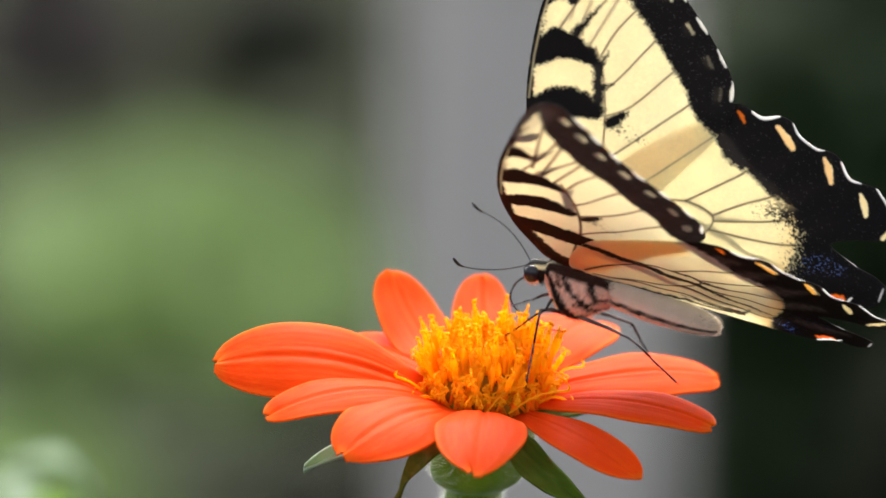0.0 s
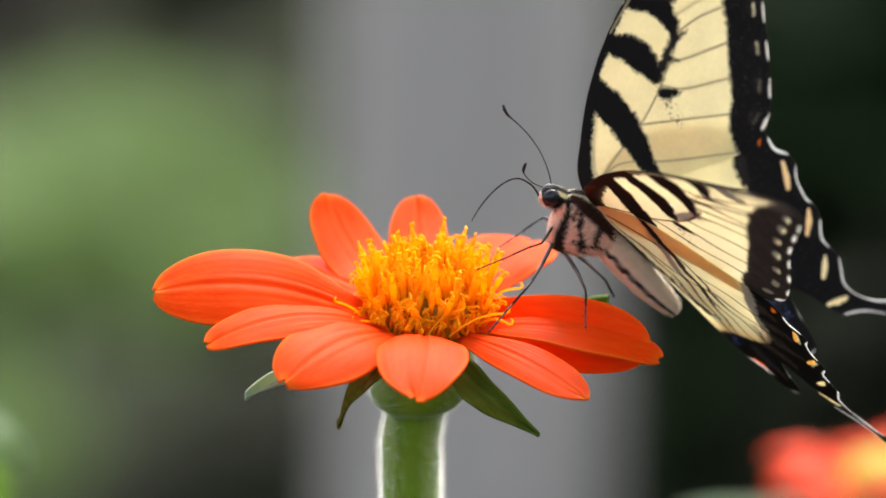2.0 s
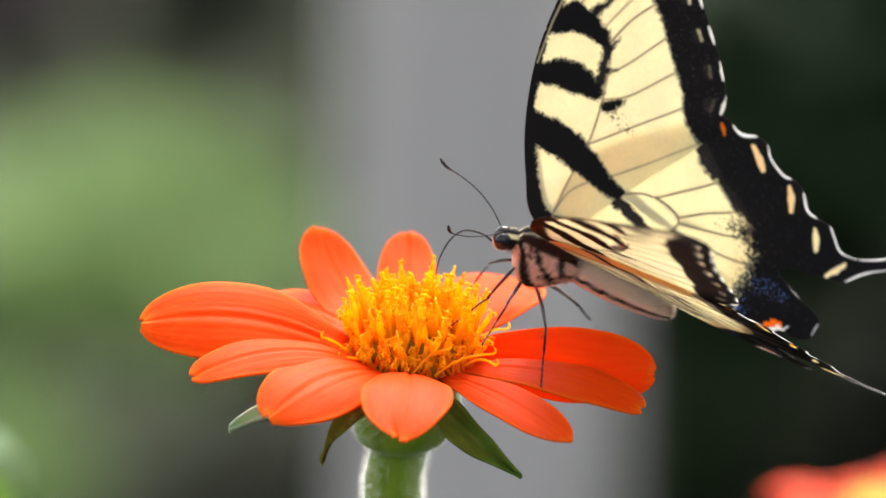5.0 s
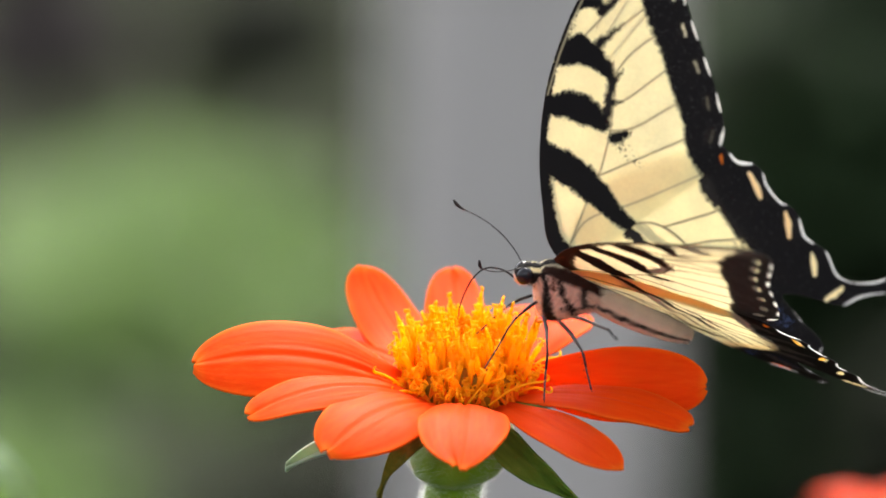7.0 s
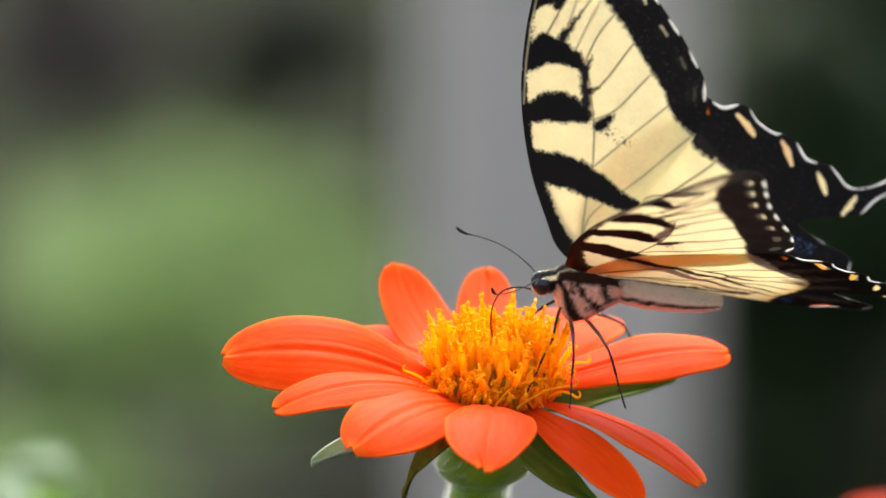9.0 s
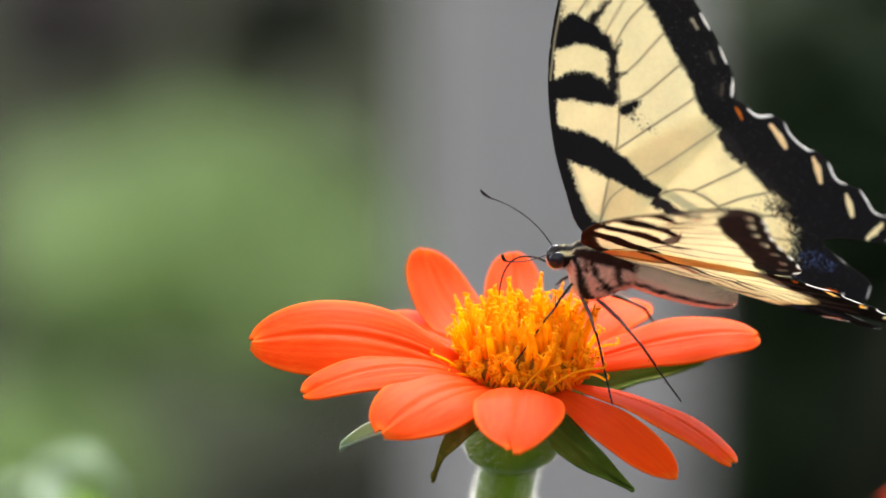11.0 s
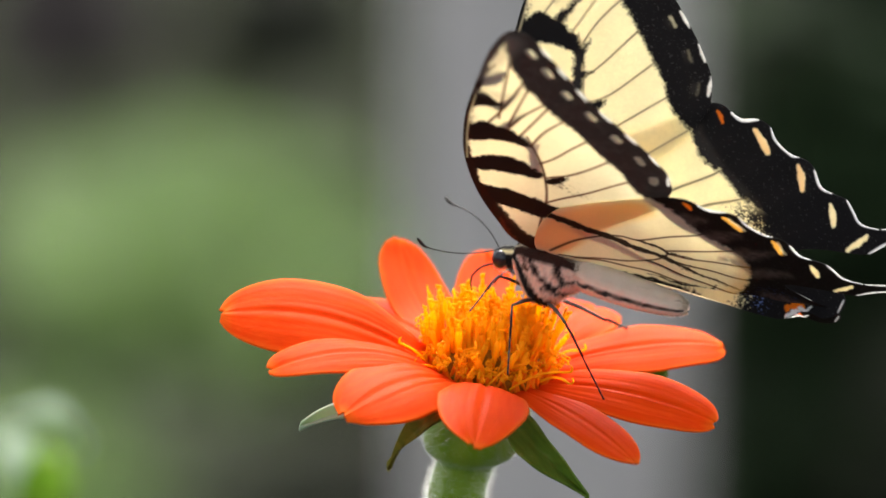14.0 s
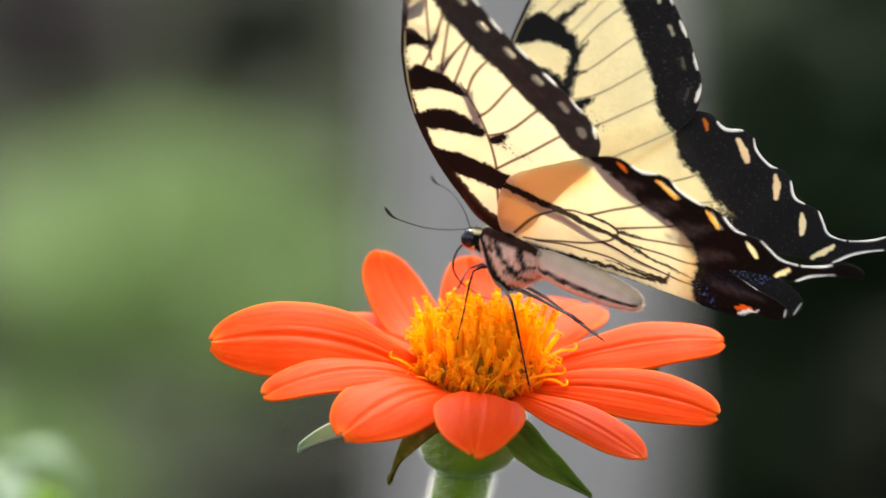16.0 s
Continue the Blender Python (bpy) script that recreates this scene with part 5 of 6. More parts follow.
    walk(forewings["right"], [
        (0, pose(0.00000, -0.00220, 0.00000, -59.45, 10.57, 3.93)),
        (0.5, pose(0.00000, -0.00220, 0.00000, -46.78, -0.90, -0.65)),
        (1, pose(0.00000, -0.00220, 0.00000, -29.99, 0.45, 0.62)),
        (1.5, pose(0.00000, -0.00220, 0.00000, -33.84, 10.94, -2.13)),
        (2, pose(0.00000, -0.00220, 0.00000, -50.21, 4.70, 0.55)),
        (2.5, pose(0.00000, -0.00220, 0.00000, -48.17, 7.75, 0.40)),
        (3, pose(0.00000, -0.00220, 0.00000, -63.21, 4.39, 1.60)),
        (3.5, pose(0.00000, -0.00220, 0.00000, -48.07, -1.86, 3.12)),
        (6, pose(0.00000, -0.00220, 0.00000, -51.34, 2.32, 6.61)),
        (6.5, pose(0.00000, -0.00220, 0.00000, -53.73, 1.89, 6.61)),
        (7, pose(0.00000, -0.00220, 0.00000, -48.16, -2.22, 4.29)),
        (7.5, pose(0.00000, -0.00220, 0.00000, -42.60, -1.54, 3.28)),
        (8, pose(0.00000, -0.00220, 0.00000, -55.39, 3.38, 1.71)),
        (8.5, pose(0.00000, -0.00220, 0.00000, -51.07, -0.82, 7.05)),
        (9, pose(0.00000, -0.00220, 0.00000, -50.52, -1.48, 6.44)),
        (11.5, pose(0.00000, -0.00220, 0.00000, -40.98, -0.91, 9.16)),
        (12, pose(0.00000, -0.00220, 0.00000, -56.88, 4.16, 6.57)),
        (12.5, pose(0.00000, -0.00220, 0.00000, -34.46, 1.32, 1.84)),
        (13, pose(0.00000, -0.00220, 0.00000, -34.29, 0.19, 2.62)),
        (13.5, pose(0.00000, -0.00220, 0.00000, -34.91, -0.34, 5.60)),
        (14, pose(0.00000, -0.00220, 0.00000, -64.11, 4.08, 3.98)),
        (14.5, pose(0.00000, -0.00220, 0.00000, -40.08, -0.67, 5.98)),
        (15, pose(0.00000, -0.00220, 0.00000, -45.99, 3.27, 8.85)),
        (15.5, pose(0.00000, -0.00220, 0.00000, -61.97, 5.54, 5.92)),
        (16, pose(0.00000, -0.00220, 0.00000, -48.52, 3.91, 9.18)),
    ])
    walk(hindwings["right"], [
        (0, pose(0.00000, -0.00220, 0.00000, -59.68, 8.19, 2.52)),
        (0.5, pose(0.00000, -0.00220, 0.00000, -46.78, 0.77, 0.92)),
        (1, pose(0.00000, -0.00220, 0.00000, -29.98, -0.90, -1.72)),
        (1.5, pose(0.00000, -0.00220, 0.00000, -34.89, 6.14, -9.22)),
        (2, pose(0.00000, -0.00220, 0.00000, -50.22, 4.57, 0.45)),
        (2.5, pose(0.00000, -0.00220, 0.00000, -48.33, 6.32, -0.88)),
        (3, pose(0.00000, -0.00220, 0.00000, -63.25, 2.97, 0.89)),
        (3.5, pose(0.00000, -0.00220, 0.00000, -48.09, -0.83, 4.04)),
        (6, pose(0.00000, -0.00220, 0.00000, -51.38, -0.34, 4.48)),
        (6.5, pose(0.00000, -0.00220, 0.00000, -53.75, -0.38, 4.94)),
        (7, pose(0.00000, -0.00220, 0.00000, -48.14, -2.85, 3.73)),
        (7.5, pose(0.00000, -0.00220, 0.00000, -42.61, -1.41, 3.43)),
        (8, pose(0.00000, -0.00220, 0.00000, -55.44, 1.74, 0.58)),
        (8.5, pose(0.00000, -0.00220, 0.00000, -51.08, -0.28, 7.48)),
        (9, pose(0.00000, -0.00220, 0.00000, -50.52, -1.33, 6.57)),
        (11.5, pose(0.00000, -0.00220, 0.00000, -40.89, -3.04, 6.70)),
        (12, pose(0.00000, -0.00220, 0.00000, -56.97, -0.07, 3.81)),
        (12.5, pose(0.00000, -0.00220, 0.00000, -34.48, 0.38, 0.47)),
        (13, pose(0.00000, -0.00220, 0.00000, -34.27, -1.43, 0.24)),
        (13.5, pose(0.00000, -0.00220, 0.00000, -34.87, -1.82, 3.47)),
        (14, pose(0.00000, -0.00220, 0.00000, -64.18, 0.40, 2.20)),
        (14.5, pose(0.00000, -0.00220, 0.00000, -40.07, -0.96, 5.63)),
        (15, pose(0.00000, -0.00220, 0.00000, -46.08, -0.60, 5.11)),
        (15.5, pose(0.00000, -0.00220, 0.00000, -62.10, 1.19, 3.61)),
        (16, pose(0.00000, -0.00220, 0.00000, -48.64, 0.45, 6.13)),
    ])
    walk(forewings["left"], [
        (0, pose(0.00000, 0.00220, 0.00000, 51.48, 3.98, -1.98)),
        (0.3, pose(0.00000, 0.00220, 0.00000, 32.85, 0.13, -10.79)),
        (0.5, pose(0.00000, 0.00220, 0.00000, 32.85, 0.13, -10.79)),
        (1, pose(0.00000, 0.00220, 0.00000, 36.16, -5.70, -7.86)),
        (1.1, pose(0.00000, 0.00220, 0.00000, 36.16, -5.70, -7.86)),
        (1.2, pose(0.00000, 0.00220, 0.00000, 36.50, -4.50, -6.50)),
        (1.3, pose(0.00000, 0.00220, 0.00000, 40.55, -2.43, -4.60)),
        (1.4, pose(0.00000, 0.00220, 0.00000, 47.50, 4.50, -7.00)),
        (1.5, pose(0.00000, 0.00220, 0.00000, 44.88, 2.96, -7.04)),
        (2, pose(0.00000, 0.00220, 0.00000, 30.61, -0.23, -6.37)),
        (2.5, pose(0.00000, 0.00220, 0.00000, 48.38, 7.82, -7.92)),
        (3, pose(0.00000, 0.00220, 0.00000, 44.36, 1.65, -5.25)),
        (3.5, pose(0.00000, 0.00220, 0.00000, 45.95, -1.54, -4.52)),
        (6, pose(0.00000, 0.00220, 0.00000, 33.54, -5.74, 0.95)),
        (6.5, pose(0.00000, 0.00220, 0.00000, 36.01, -1.73, -1.32)),
        (7, pose(0.00000, 0.00220, 0.00000, 34.68, -5.24, -1.10)),
        (7.5, pose(0.00000, 0.00220, 0.00000, 39.56, -3.40, -5.37)),
        (8, pose(0.00000, 0.00220, 0.00000, 50.83, 1.05, -4.79)),
        (8.2, pose(0.00000, 0.00220, 0.00000, 42.00, -1.00, -5.00)),
        (8.5, pose(0.00000, 0.00220, 0.00000, 46.05, -1.32, -5.56)),
        (9, pose(0.00000, 0.00220, 0.00000, 45.20, -3.47, -1.64)),
        (11.5, pose(0.00000, 0.00220, 0.00000, 39.34, -2.63, -2.43)),
        (12, pose(0.00000, 0.00220, 0.00000, 51.55, 5.75, -3.26)),
        (12.3, pose(0.00000, 0.00220, 0.00000, 36.00, -3.00, -4.50)),
        (12.5, pose(0.00000, 0.00220, 0.00000, 40.55, -2.43, -4.60)),
        (13, pose(0.00000, 0.00220, 0.00000, 50.64, -0.32, -2.99)),
        (13.5, pose(0.00000, 0.00220, 0.00000, 50.94, 0.32, -1.65)),
        (14, pose(0.00000, 0.00220, 0.00000, 52.53, 1.44, 3.79)),
        (14.5, pose(0.00000, 0.00220, 0.00000, 42.96, -3.24, 0.66)),
        (15, pose(0.00000, 0.00220, 0.00000, 48.70, 2.30, 1.62)),
        (15.5, pose(0.00000, 0.00220, 0.00000, 54.45, 5.16, -1.76)),
        (16, pose(0.00000, 0.00220, 0.00000, 58.63, 8.32, -0.44)),
    ])
    walk(hindwings["left"], [
        (0, pose(0.00000, 0.00220, 0.00000, 51.58, -0.66, 1.71)),
        (0.3, pose(0.00000, 0.00220, 0.00000, 32.52, -4.95, -2.87)),
        (0.5, pose(0.00000, 0.00220, 0.00000, 32.52, -4.95, -2.87)),
        (1, pose(0.00000, 0.00220, 0.00000, 35.09, -10.95, -0.47)),
        (1.1, pose(0.00000, 0.00220, 0.00000, 35.09, -10.95, -0.47)),
        (1.2, pose(0.00000, 0.00220, 0.00000, 36.00, -7.50, -2.00)),
        (1.3, pose(0.00000, 0.00220, 0.00000, 40.46, -3.89, -2.88)),
        (1.4, pose(0.00000, 0.00220, 0.00000, 47.60, 1.20, -4.00)),
        (1.5, pose(0.00000, 0.00220, 0.00000, 44.96, -0.32, -3.75)),
        (2, pose(0.00000, 0.00220, 0.00000, 30.55, -1.92, -3.51)),
        (2.5, pose(0.00000, 0.00220, 0.00000, 48.76, 3.37, -3.98)),
        (3, pose(0.00000, 0.00220, 0.00000, 44.37, -1.59, -1.94)),
        (3.5, pose(0.00000, 0.00220, 0.00000, 45.92, -2.26, -3.83)),
        (6, pose(0.00000, 0.00220, 0.00000, 33.68, -4.78, -0.51)),
        (6.5, pose(0.00000, 0.00220, 0.00000, 35.99, -2.33, -0.49)),
        (7, pose(0.00000, 0.00220, 0.00000, 34.70, -5.06, -1.35)),
        (7.5, pose(0.00000, 0.00220, 0.00000, 39.44, -4.78, -3.69)),
        (8, pose(0.00000, 0.00220, 0.00000, 50.75, -3.55, -1.04)),
        (8.2, pose(0.00000, 0.00220, 0.00000, 42.00, -3.00, -2.50)),
        (8.5, pose(0.00000, 0.00220, 0.00000, 46.03, -2.00, -4.91)),
        (9, pose(0.00000, 0.00220, 0.00000, 45.25, -2.66, -2.44)),
        (11.5, pose(0.00000, 0.00220, 0.00000, 39.23, -4.17, -0.54)),
        (12, pose(0.00000, 0.00220, 0.00000, 51.77, -1.08, 2.14)),
        (12.3, pose(0.00000, 0.00220, 0.00000, 36.00, -4.50, -2.50)),
        (12.5, pose(0.00000, 0.00220, 0.00000, 40.46, -3.89, -2.88)),
        (13, pose(0.00000, 0.00220, 0.00000, 50.54, -3.65, -0.25)),
        (13.5, pose(0.00000, 0.00220, 0.00000, 50.89, -2.71, 0.81)),
        (14, pose(0.00000, 0.00220, 0.00000, 52.47, -3.30, 7.43)),
        (14.5, pose(0.00000, 0.00220, 0.00000, 42.86, -4.59, 2.11)),
        (15, pose(0.00000, 0.00220, 0.00000, 48.64, -3.61, 6.80)),
        (15.5, pose(0.00000, 0.00220, 0.00000, 54.61, -0.43, 2.22)),
        (16, pose(0.00000, 0.00220, 0.00000, 58.99, 1.38, 3.77)),
    ])
    walk(femora["nF"], [
        (0, pose(0.00190, 0.00090, -0.00720, 0.00, -16.47, 91.09)),
        (1.5, pose(0.00190, 0.00090, -0.00720, 6.05, -1.85, 69.90)),
        (2, pose(0.00190, 0.00090, -0.00720, 6.25, 9.95, 67.33)),
        (2.5, pose(0.00190, 0.00090, -0.00720, 8.66, -12.85, 78.62)),
        (3, pose(0.00190, 0.00090, -0.00720, 12.65, 20.28, 68.06)),
        (3.5, pose(0.00190, 0.00090, -0.00720, 15.25, 24.08, 75.68)),
        (6, pose(0.00190, 0.00090, -0.00720, 1.64, 41.50, 45.29)),
        (6.5, pose(0.00190, 0.00090, -0.00720, 9.99, -2.09, 53.92)),
        (7, pose(0.00190, 0.00090, -0.00720, 10.35, 11.63, 50.98)),
        (7.5, pose(0.00190, 0.00090, -0.00720, 13.12, 21.85, 64.67)),
        (8, pose(0.00190, 0.00090, -0.00720, 23.91, -31.66, 70.47)),
        (8.5, pose(0.00190, 0.00090, -0.00720, 31.29, 8.07, 67.58)),
        (9, pose(0.00190, 0.00090, -0.00720, 31.50, 15.82, 67.43)),
        (11.5, pose(0.00190, 0.00090, -0.00720, 28.24, 19.27, 57.22)),
        (12, pose(0.00190, 0.00090, -0.00720, 35.68, -18.79, 68.43)),
        (12.5, pose(0.00190, 0.00090, -0.00720, 35.18, 3.10, 78.67)),
        (13, pose(0.00190, 0.00090, -0.00720, 36.77, -15.31, 74.73)),
        (13.5, pose(0.00190, 0.00090, -0.00720, 39.46, 7.02, 69.43)),
        (14, pose(0.00190, 0.00090, -0.00720, 45.68, -28.77, 67.83)),
        (14.5, pose(0.00190, 0.00090, -0.00720, 44.82, -6.41, 76.83)),
        (15, pose(0.00190, 0.00090, -0.00720, 45.75, -25.25, 79.08)),
        (15.5, pose(0.00190, 0.00090, -0.00720, 36.82, -20.43, 98.34)),
        (16, pose(0.00190, 0.00090, -0.00720, 37.25, -12.86, 97.73)),
    ])
    walk(tibiae["nF"], [
        (0, pose(0.00178, 0.00719, -0.00534, 0.00, 50.88, -10.17)),
        (1.5, pose(0.00415, 0.00706, -0.00699, 18.55, 47.83, 14.04)),
        (2, pose(0.00439, 0.00686, -0.00833, 12.57, 64.27, 5.52)),
        (2.5, pose(0.00316, 0.00717, -0.00574, 41.30, 37.14, 36.38)),
        (3, pose(0.00420, 0.00661, -0.00947, 38.84, 60.56, 29.94)),
        (3.5, pose(0.00338, 0.00670, -0.00988, 71.41, 59.69, 68.95)),
        (6, pose(0.00536, 0.00439, -0.01155, 60.27, 18.18, 37.57)),
        (6.5, pose(0.00576, 0.00620, -0.00696, 60.79, 29.32, 37.69)),
        (7, pose(0.00595, 0.00589, -0.00852, 71.93, 30.49, 62.45)),
        (7.5, pose(0.00450, 0.00640, -0.00964, 75.07, 26.53, 69.50)),
        (8, pose(0.00377, 0.00616, -0.00376, 79.79, 17.02, 85.92)),
        (8.5, pose(0.00438, 0.00690, -0.00812, 66.20, 36.65, 63.19)),
        (9, pose(0.00432, 0.00673, -0.00899, 60.70, 36.42, 54.26)),
        (11.5, pose(0.00525, 0.00611, -0.00936, 61.14, 32.09, 54.93)),
        (12, pose(0.00418, 0.00668, -0.00509, 71.94, 33.43, 76.38)),
        (12.5, pose(0.00319, 0.00732, -0.00755, 51.38, 47.76, 48.91)),
        (13, pose(0.00357, 0.00700, -0.00547, 65.35, 6.39, 79.75)),
        (13.5, pose(0.00419, 0.00700, -0.00800, 58.05, 43.67, 61.31)),
        (14, pose(0.00407, 0.00622, -0.00404, 67.85, 11.01, 84.48)),
        (14.5, pose(0.00339, 0.00725, -0.00647, 57.56, 54.37, 63.90)),
        (15, pose(0.00302, 0.00673, -0.00440, 73.11, 14.63, 94.68)),
        (15.5, pose(0.00101, 0.00698, -0.00491, 70.78, 67.83, 84.84)),
        (16, pose(0.00104, 0.00724, -0.00574, 87.10, 66.90, 102.65)),
    ])
    walk(femora["nM"], [
        (0, pose(0.00010, 0.00120, -0.00900, 0.00, -28.76, 70.98)),
        (1.5, pose(0.00010, 0.00120, -0.00900, -4.61, 15.57, 77.87)),
        (2, pose(0.00010, 0.00120, -0.00900, -4.72, 33.04, 78.27)),
        (2.5, pose(0.00010, 0.00120, -0.00900, -4.88, -2.50, 79.64)),
        (3, pose(0.00010, 0.00120, -0.00900, -4.54, 7.01, 71.41)),
        (3.5, pose(0.00010, 0.00120, -0.00900, -2.70, 22.49, 86.13)),
        (6, pose(0.00010, 0.00120, -0.00900, -14.17, -19.51, 63.35)),
        (6.5, pose(0.00010, 0.00120, -0.00900, -19.50, 5.27, 76.91)),
        (7, pose(0.00010, 0.00120, -0.00900, -18.94, 0.69, 83.08)),
        (7.5, pose(0.00010, 0.00120, -0.00900, -18.35, 11.58, 96.53)),
        (8, pose(0.00010, 0.00120, -0.00900, -17.66, 0.03, 101.74)),
        (8.5, pose(0.00010, 0.00120, -0.00900, -17.44, 11.27, 83.01)),
        (9, pose(0.00010, 0.00120, -0.00900, -18.50, 1.31, 78.17)),
        (11.5, pose(0.00010, 0.00120, -0.00900, -16.66, 2.56, 100.54)),
        (12, pose(0.00010, 0.00120, -0.00900, -16.93, -17.80, 79.81)),
        (12.5, pose(0.00010, 0.00120, -0.00900, -22.53, 9.53, 95.26)),
        (13, pose(0.00010, 0.00120, -0.00900, -23.39, 5.17, 89.44)),
        (13.5, pose(0.00010, 0.00120, -0.00900, -23.34, 9.40, 90.48)),
        (14, pose(0.00010, 0.00120, -0.00900, -25.73, -14.87, 85.44)),
        (14.5, pose(0.00010, 0.00120, -0.00900, -29.70, 9.68, 100.35)),
        (15, pose(0.00010, 0.00120, -0.00900, -28.97, -5.68, 111.30)),
        (15.5, pose(0.00010, 0.00120, -0.00900, -29.31, -4.08, 131.88)),
        (16, pose(0.00010, 0.00120, -0.00900, -29.48, -4.89, 134.49)),
    ])
    walk(tibiae["nM"], [
        (0, pose(0.00244, 0.00800, -0.00505, 0.00, 24.28, 97.37)),
        (1.5, pose(0.00176, 0.00892, -0.01120, -11.86, 31.18, 67.84)),
        (2, pose(0.00150, 0.00793, -0.01347, -12.25, 34.37, 67.11)),
        (2.5, pose(0.00157, 0.00926, -0.00864, -4.27, 45.44, 81.01)),
        (3, pose(0.00269, 0.00891, -0.01000, -8.38, 38.33, 75.31)),
        (3.5, pose(0.00061, 0.00876, -0.01214, 2.15, 30.60, 92.04)),
        (6, pose(0.00357, 0.00811, -0.00626, -16.03, -8.18, 61.54)),
        (6.5, pose(0.00195, 0.00915, -0.00975, -18.46, 15.05, 75.56)),
        (7, pose(0.00109, 0.00934, -0.00910, -16.93, 11.27, 81.39)),
        (7.5, pose(-0.00081, 0.00918, -0.01065, -16.20, 10.69, 84.97)),
        (8, pose(-0.00157, 0.00923, -0.00900, -13.55, 0.26, 98.99)),
        (8.5, pose(0.00108, 0.00918, -0.01060, -13.55, 17.79, 75.49)),
        (9, pose(0.00178, 0.00922, -0.00919, -14.18, 10.47, 73.74)),
        (11.5, pose(-0.00140, 0.00925, -0.00937, -7.48, 20.21, 102.55)),
        (12, pose(0.00148, 0.00888, -0.00649, -9.40, 23.40, 96.94)),
        (12.5, pose(-0.00064, 0.00925, -0.01036, -1.29, 16.63, 116.57)),
        (13, pose(0.00018, 0.00937, -0.00974, -2.89, 18.66, 110.94)),
        (13.5, pose(0.00003, 0.00929, -0.01034, -3.95, 29.62, 107.85)),
        (14, pose(0.00073, 0.00910, -0.00690, -4.11, 27.55, 107.55)),
        (14.5, pose(-0.00135, 0.00915, -0.01038, -0.90, 33.78, 114.46)),
        (15, pose(-0.00286, 0.00880, -0.00819, 6.73, 33.79, 128.24)),
        (15.5, pose(-0.00536, 0.00729, -0.00842, 13.35, 52.84, 138.85)),
        (16, pose(-0.00563, 0.00703, -0.00830, 22.57, 54.14, 150.53)),
    ])
    walk(femora["nH"], [
        (0, pose(-0.00240, 0.00120, -0.00900, 0.00, 9.80, -179.24)),
        (1.5, pose(-0.00240, 0.00120, -0.00900, -9.16, -5.92, 113.62)),
        (2, pose(-0.00240, 0.00120, -0.00900, -8.58, -0.27, 107.93)),
        (3, pose(-0.00240, 0.00120, -0.00900, -7.23, -7.93, 109.53)),
        (3.5, pose(-0.00240, 0.00120, -0.00900, -8.30, 2.64, 116.85)),
        (6, pose(-0.00240, 0.00120, -0.00900, -8.69, 3.96, 93.87)),
        (6.5, pose(-0.00240, 0.00120, -0.00900, -8.59, -1.77, 95.90)),
        (7, pose(-0.00240, 0.00120, -0.00900, -8.77, -4.69, 103.09)),
        (7.5, pose(-0.00240, 0.00120, -0.00900, -9.64, -0.42, 116.85)),
        (8, pose(-0.00240, 0.00120, -0.00900, -9.63, 10.59, 128.69)),
        (8.5, pose(-0.00240, 0.00120, -0.00900, -12.68, 15.91, 109.80)),
        (9, pose(-0.00240, 0.00120, -0.00900, -16.03, -1.14, 98.36)),
        (11.5, pose(-0.00240, 0.00120, -0.00900, -12.65, 13.32, 140.16)),
        (12, pose(-0.00240, 0.00120, -0.00900, -16.73, -7.36, 122.26)),
        (12.5, pose(-0.00240, 0.00120, -0.00900, -18.39, 7.53, 140.99)),
        (13, pose(-0.00240, 0.00120, -0.00900, -19.12, 7.02, 134.57)),
        (13.5, pose(-0.00240, 0.00120, -0.00900, -19.28, 7.67, 133.27)),
        (14, pose(-0.00240, 0.00120, -0.00900, -20.33, -4.26, 126.04)),
        (14.5, pose(-0.00240, 0.00120, -0.00900, -20.82, 4.77, 137.70)),
        (15, pose(-0.00240, 0.00120, -0.00900, -21.43, -13.09, 117.71)),
        (15.25, pose(-0.00240, 0.00120, -0.00900, -24.69, 0.97, 156.23)),
        (15.5, pose(-0.00240, 0.00120, -0.00900, -16.65, 14.61, -164.95)),
        (16, pose(-0.00240, 0.00120, -0.00900, -15.75, 15.28, -161.49)),
    ])
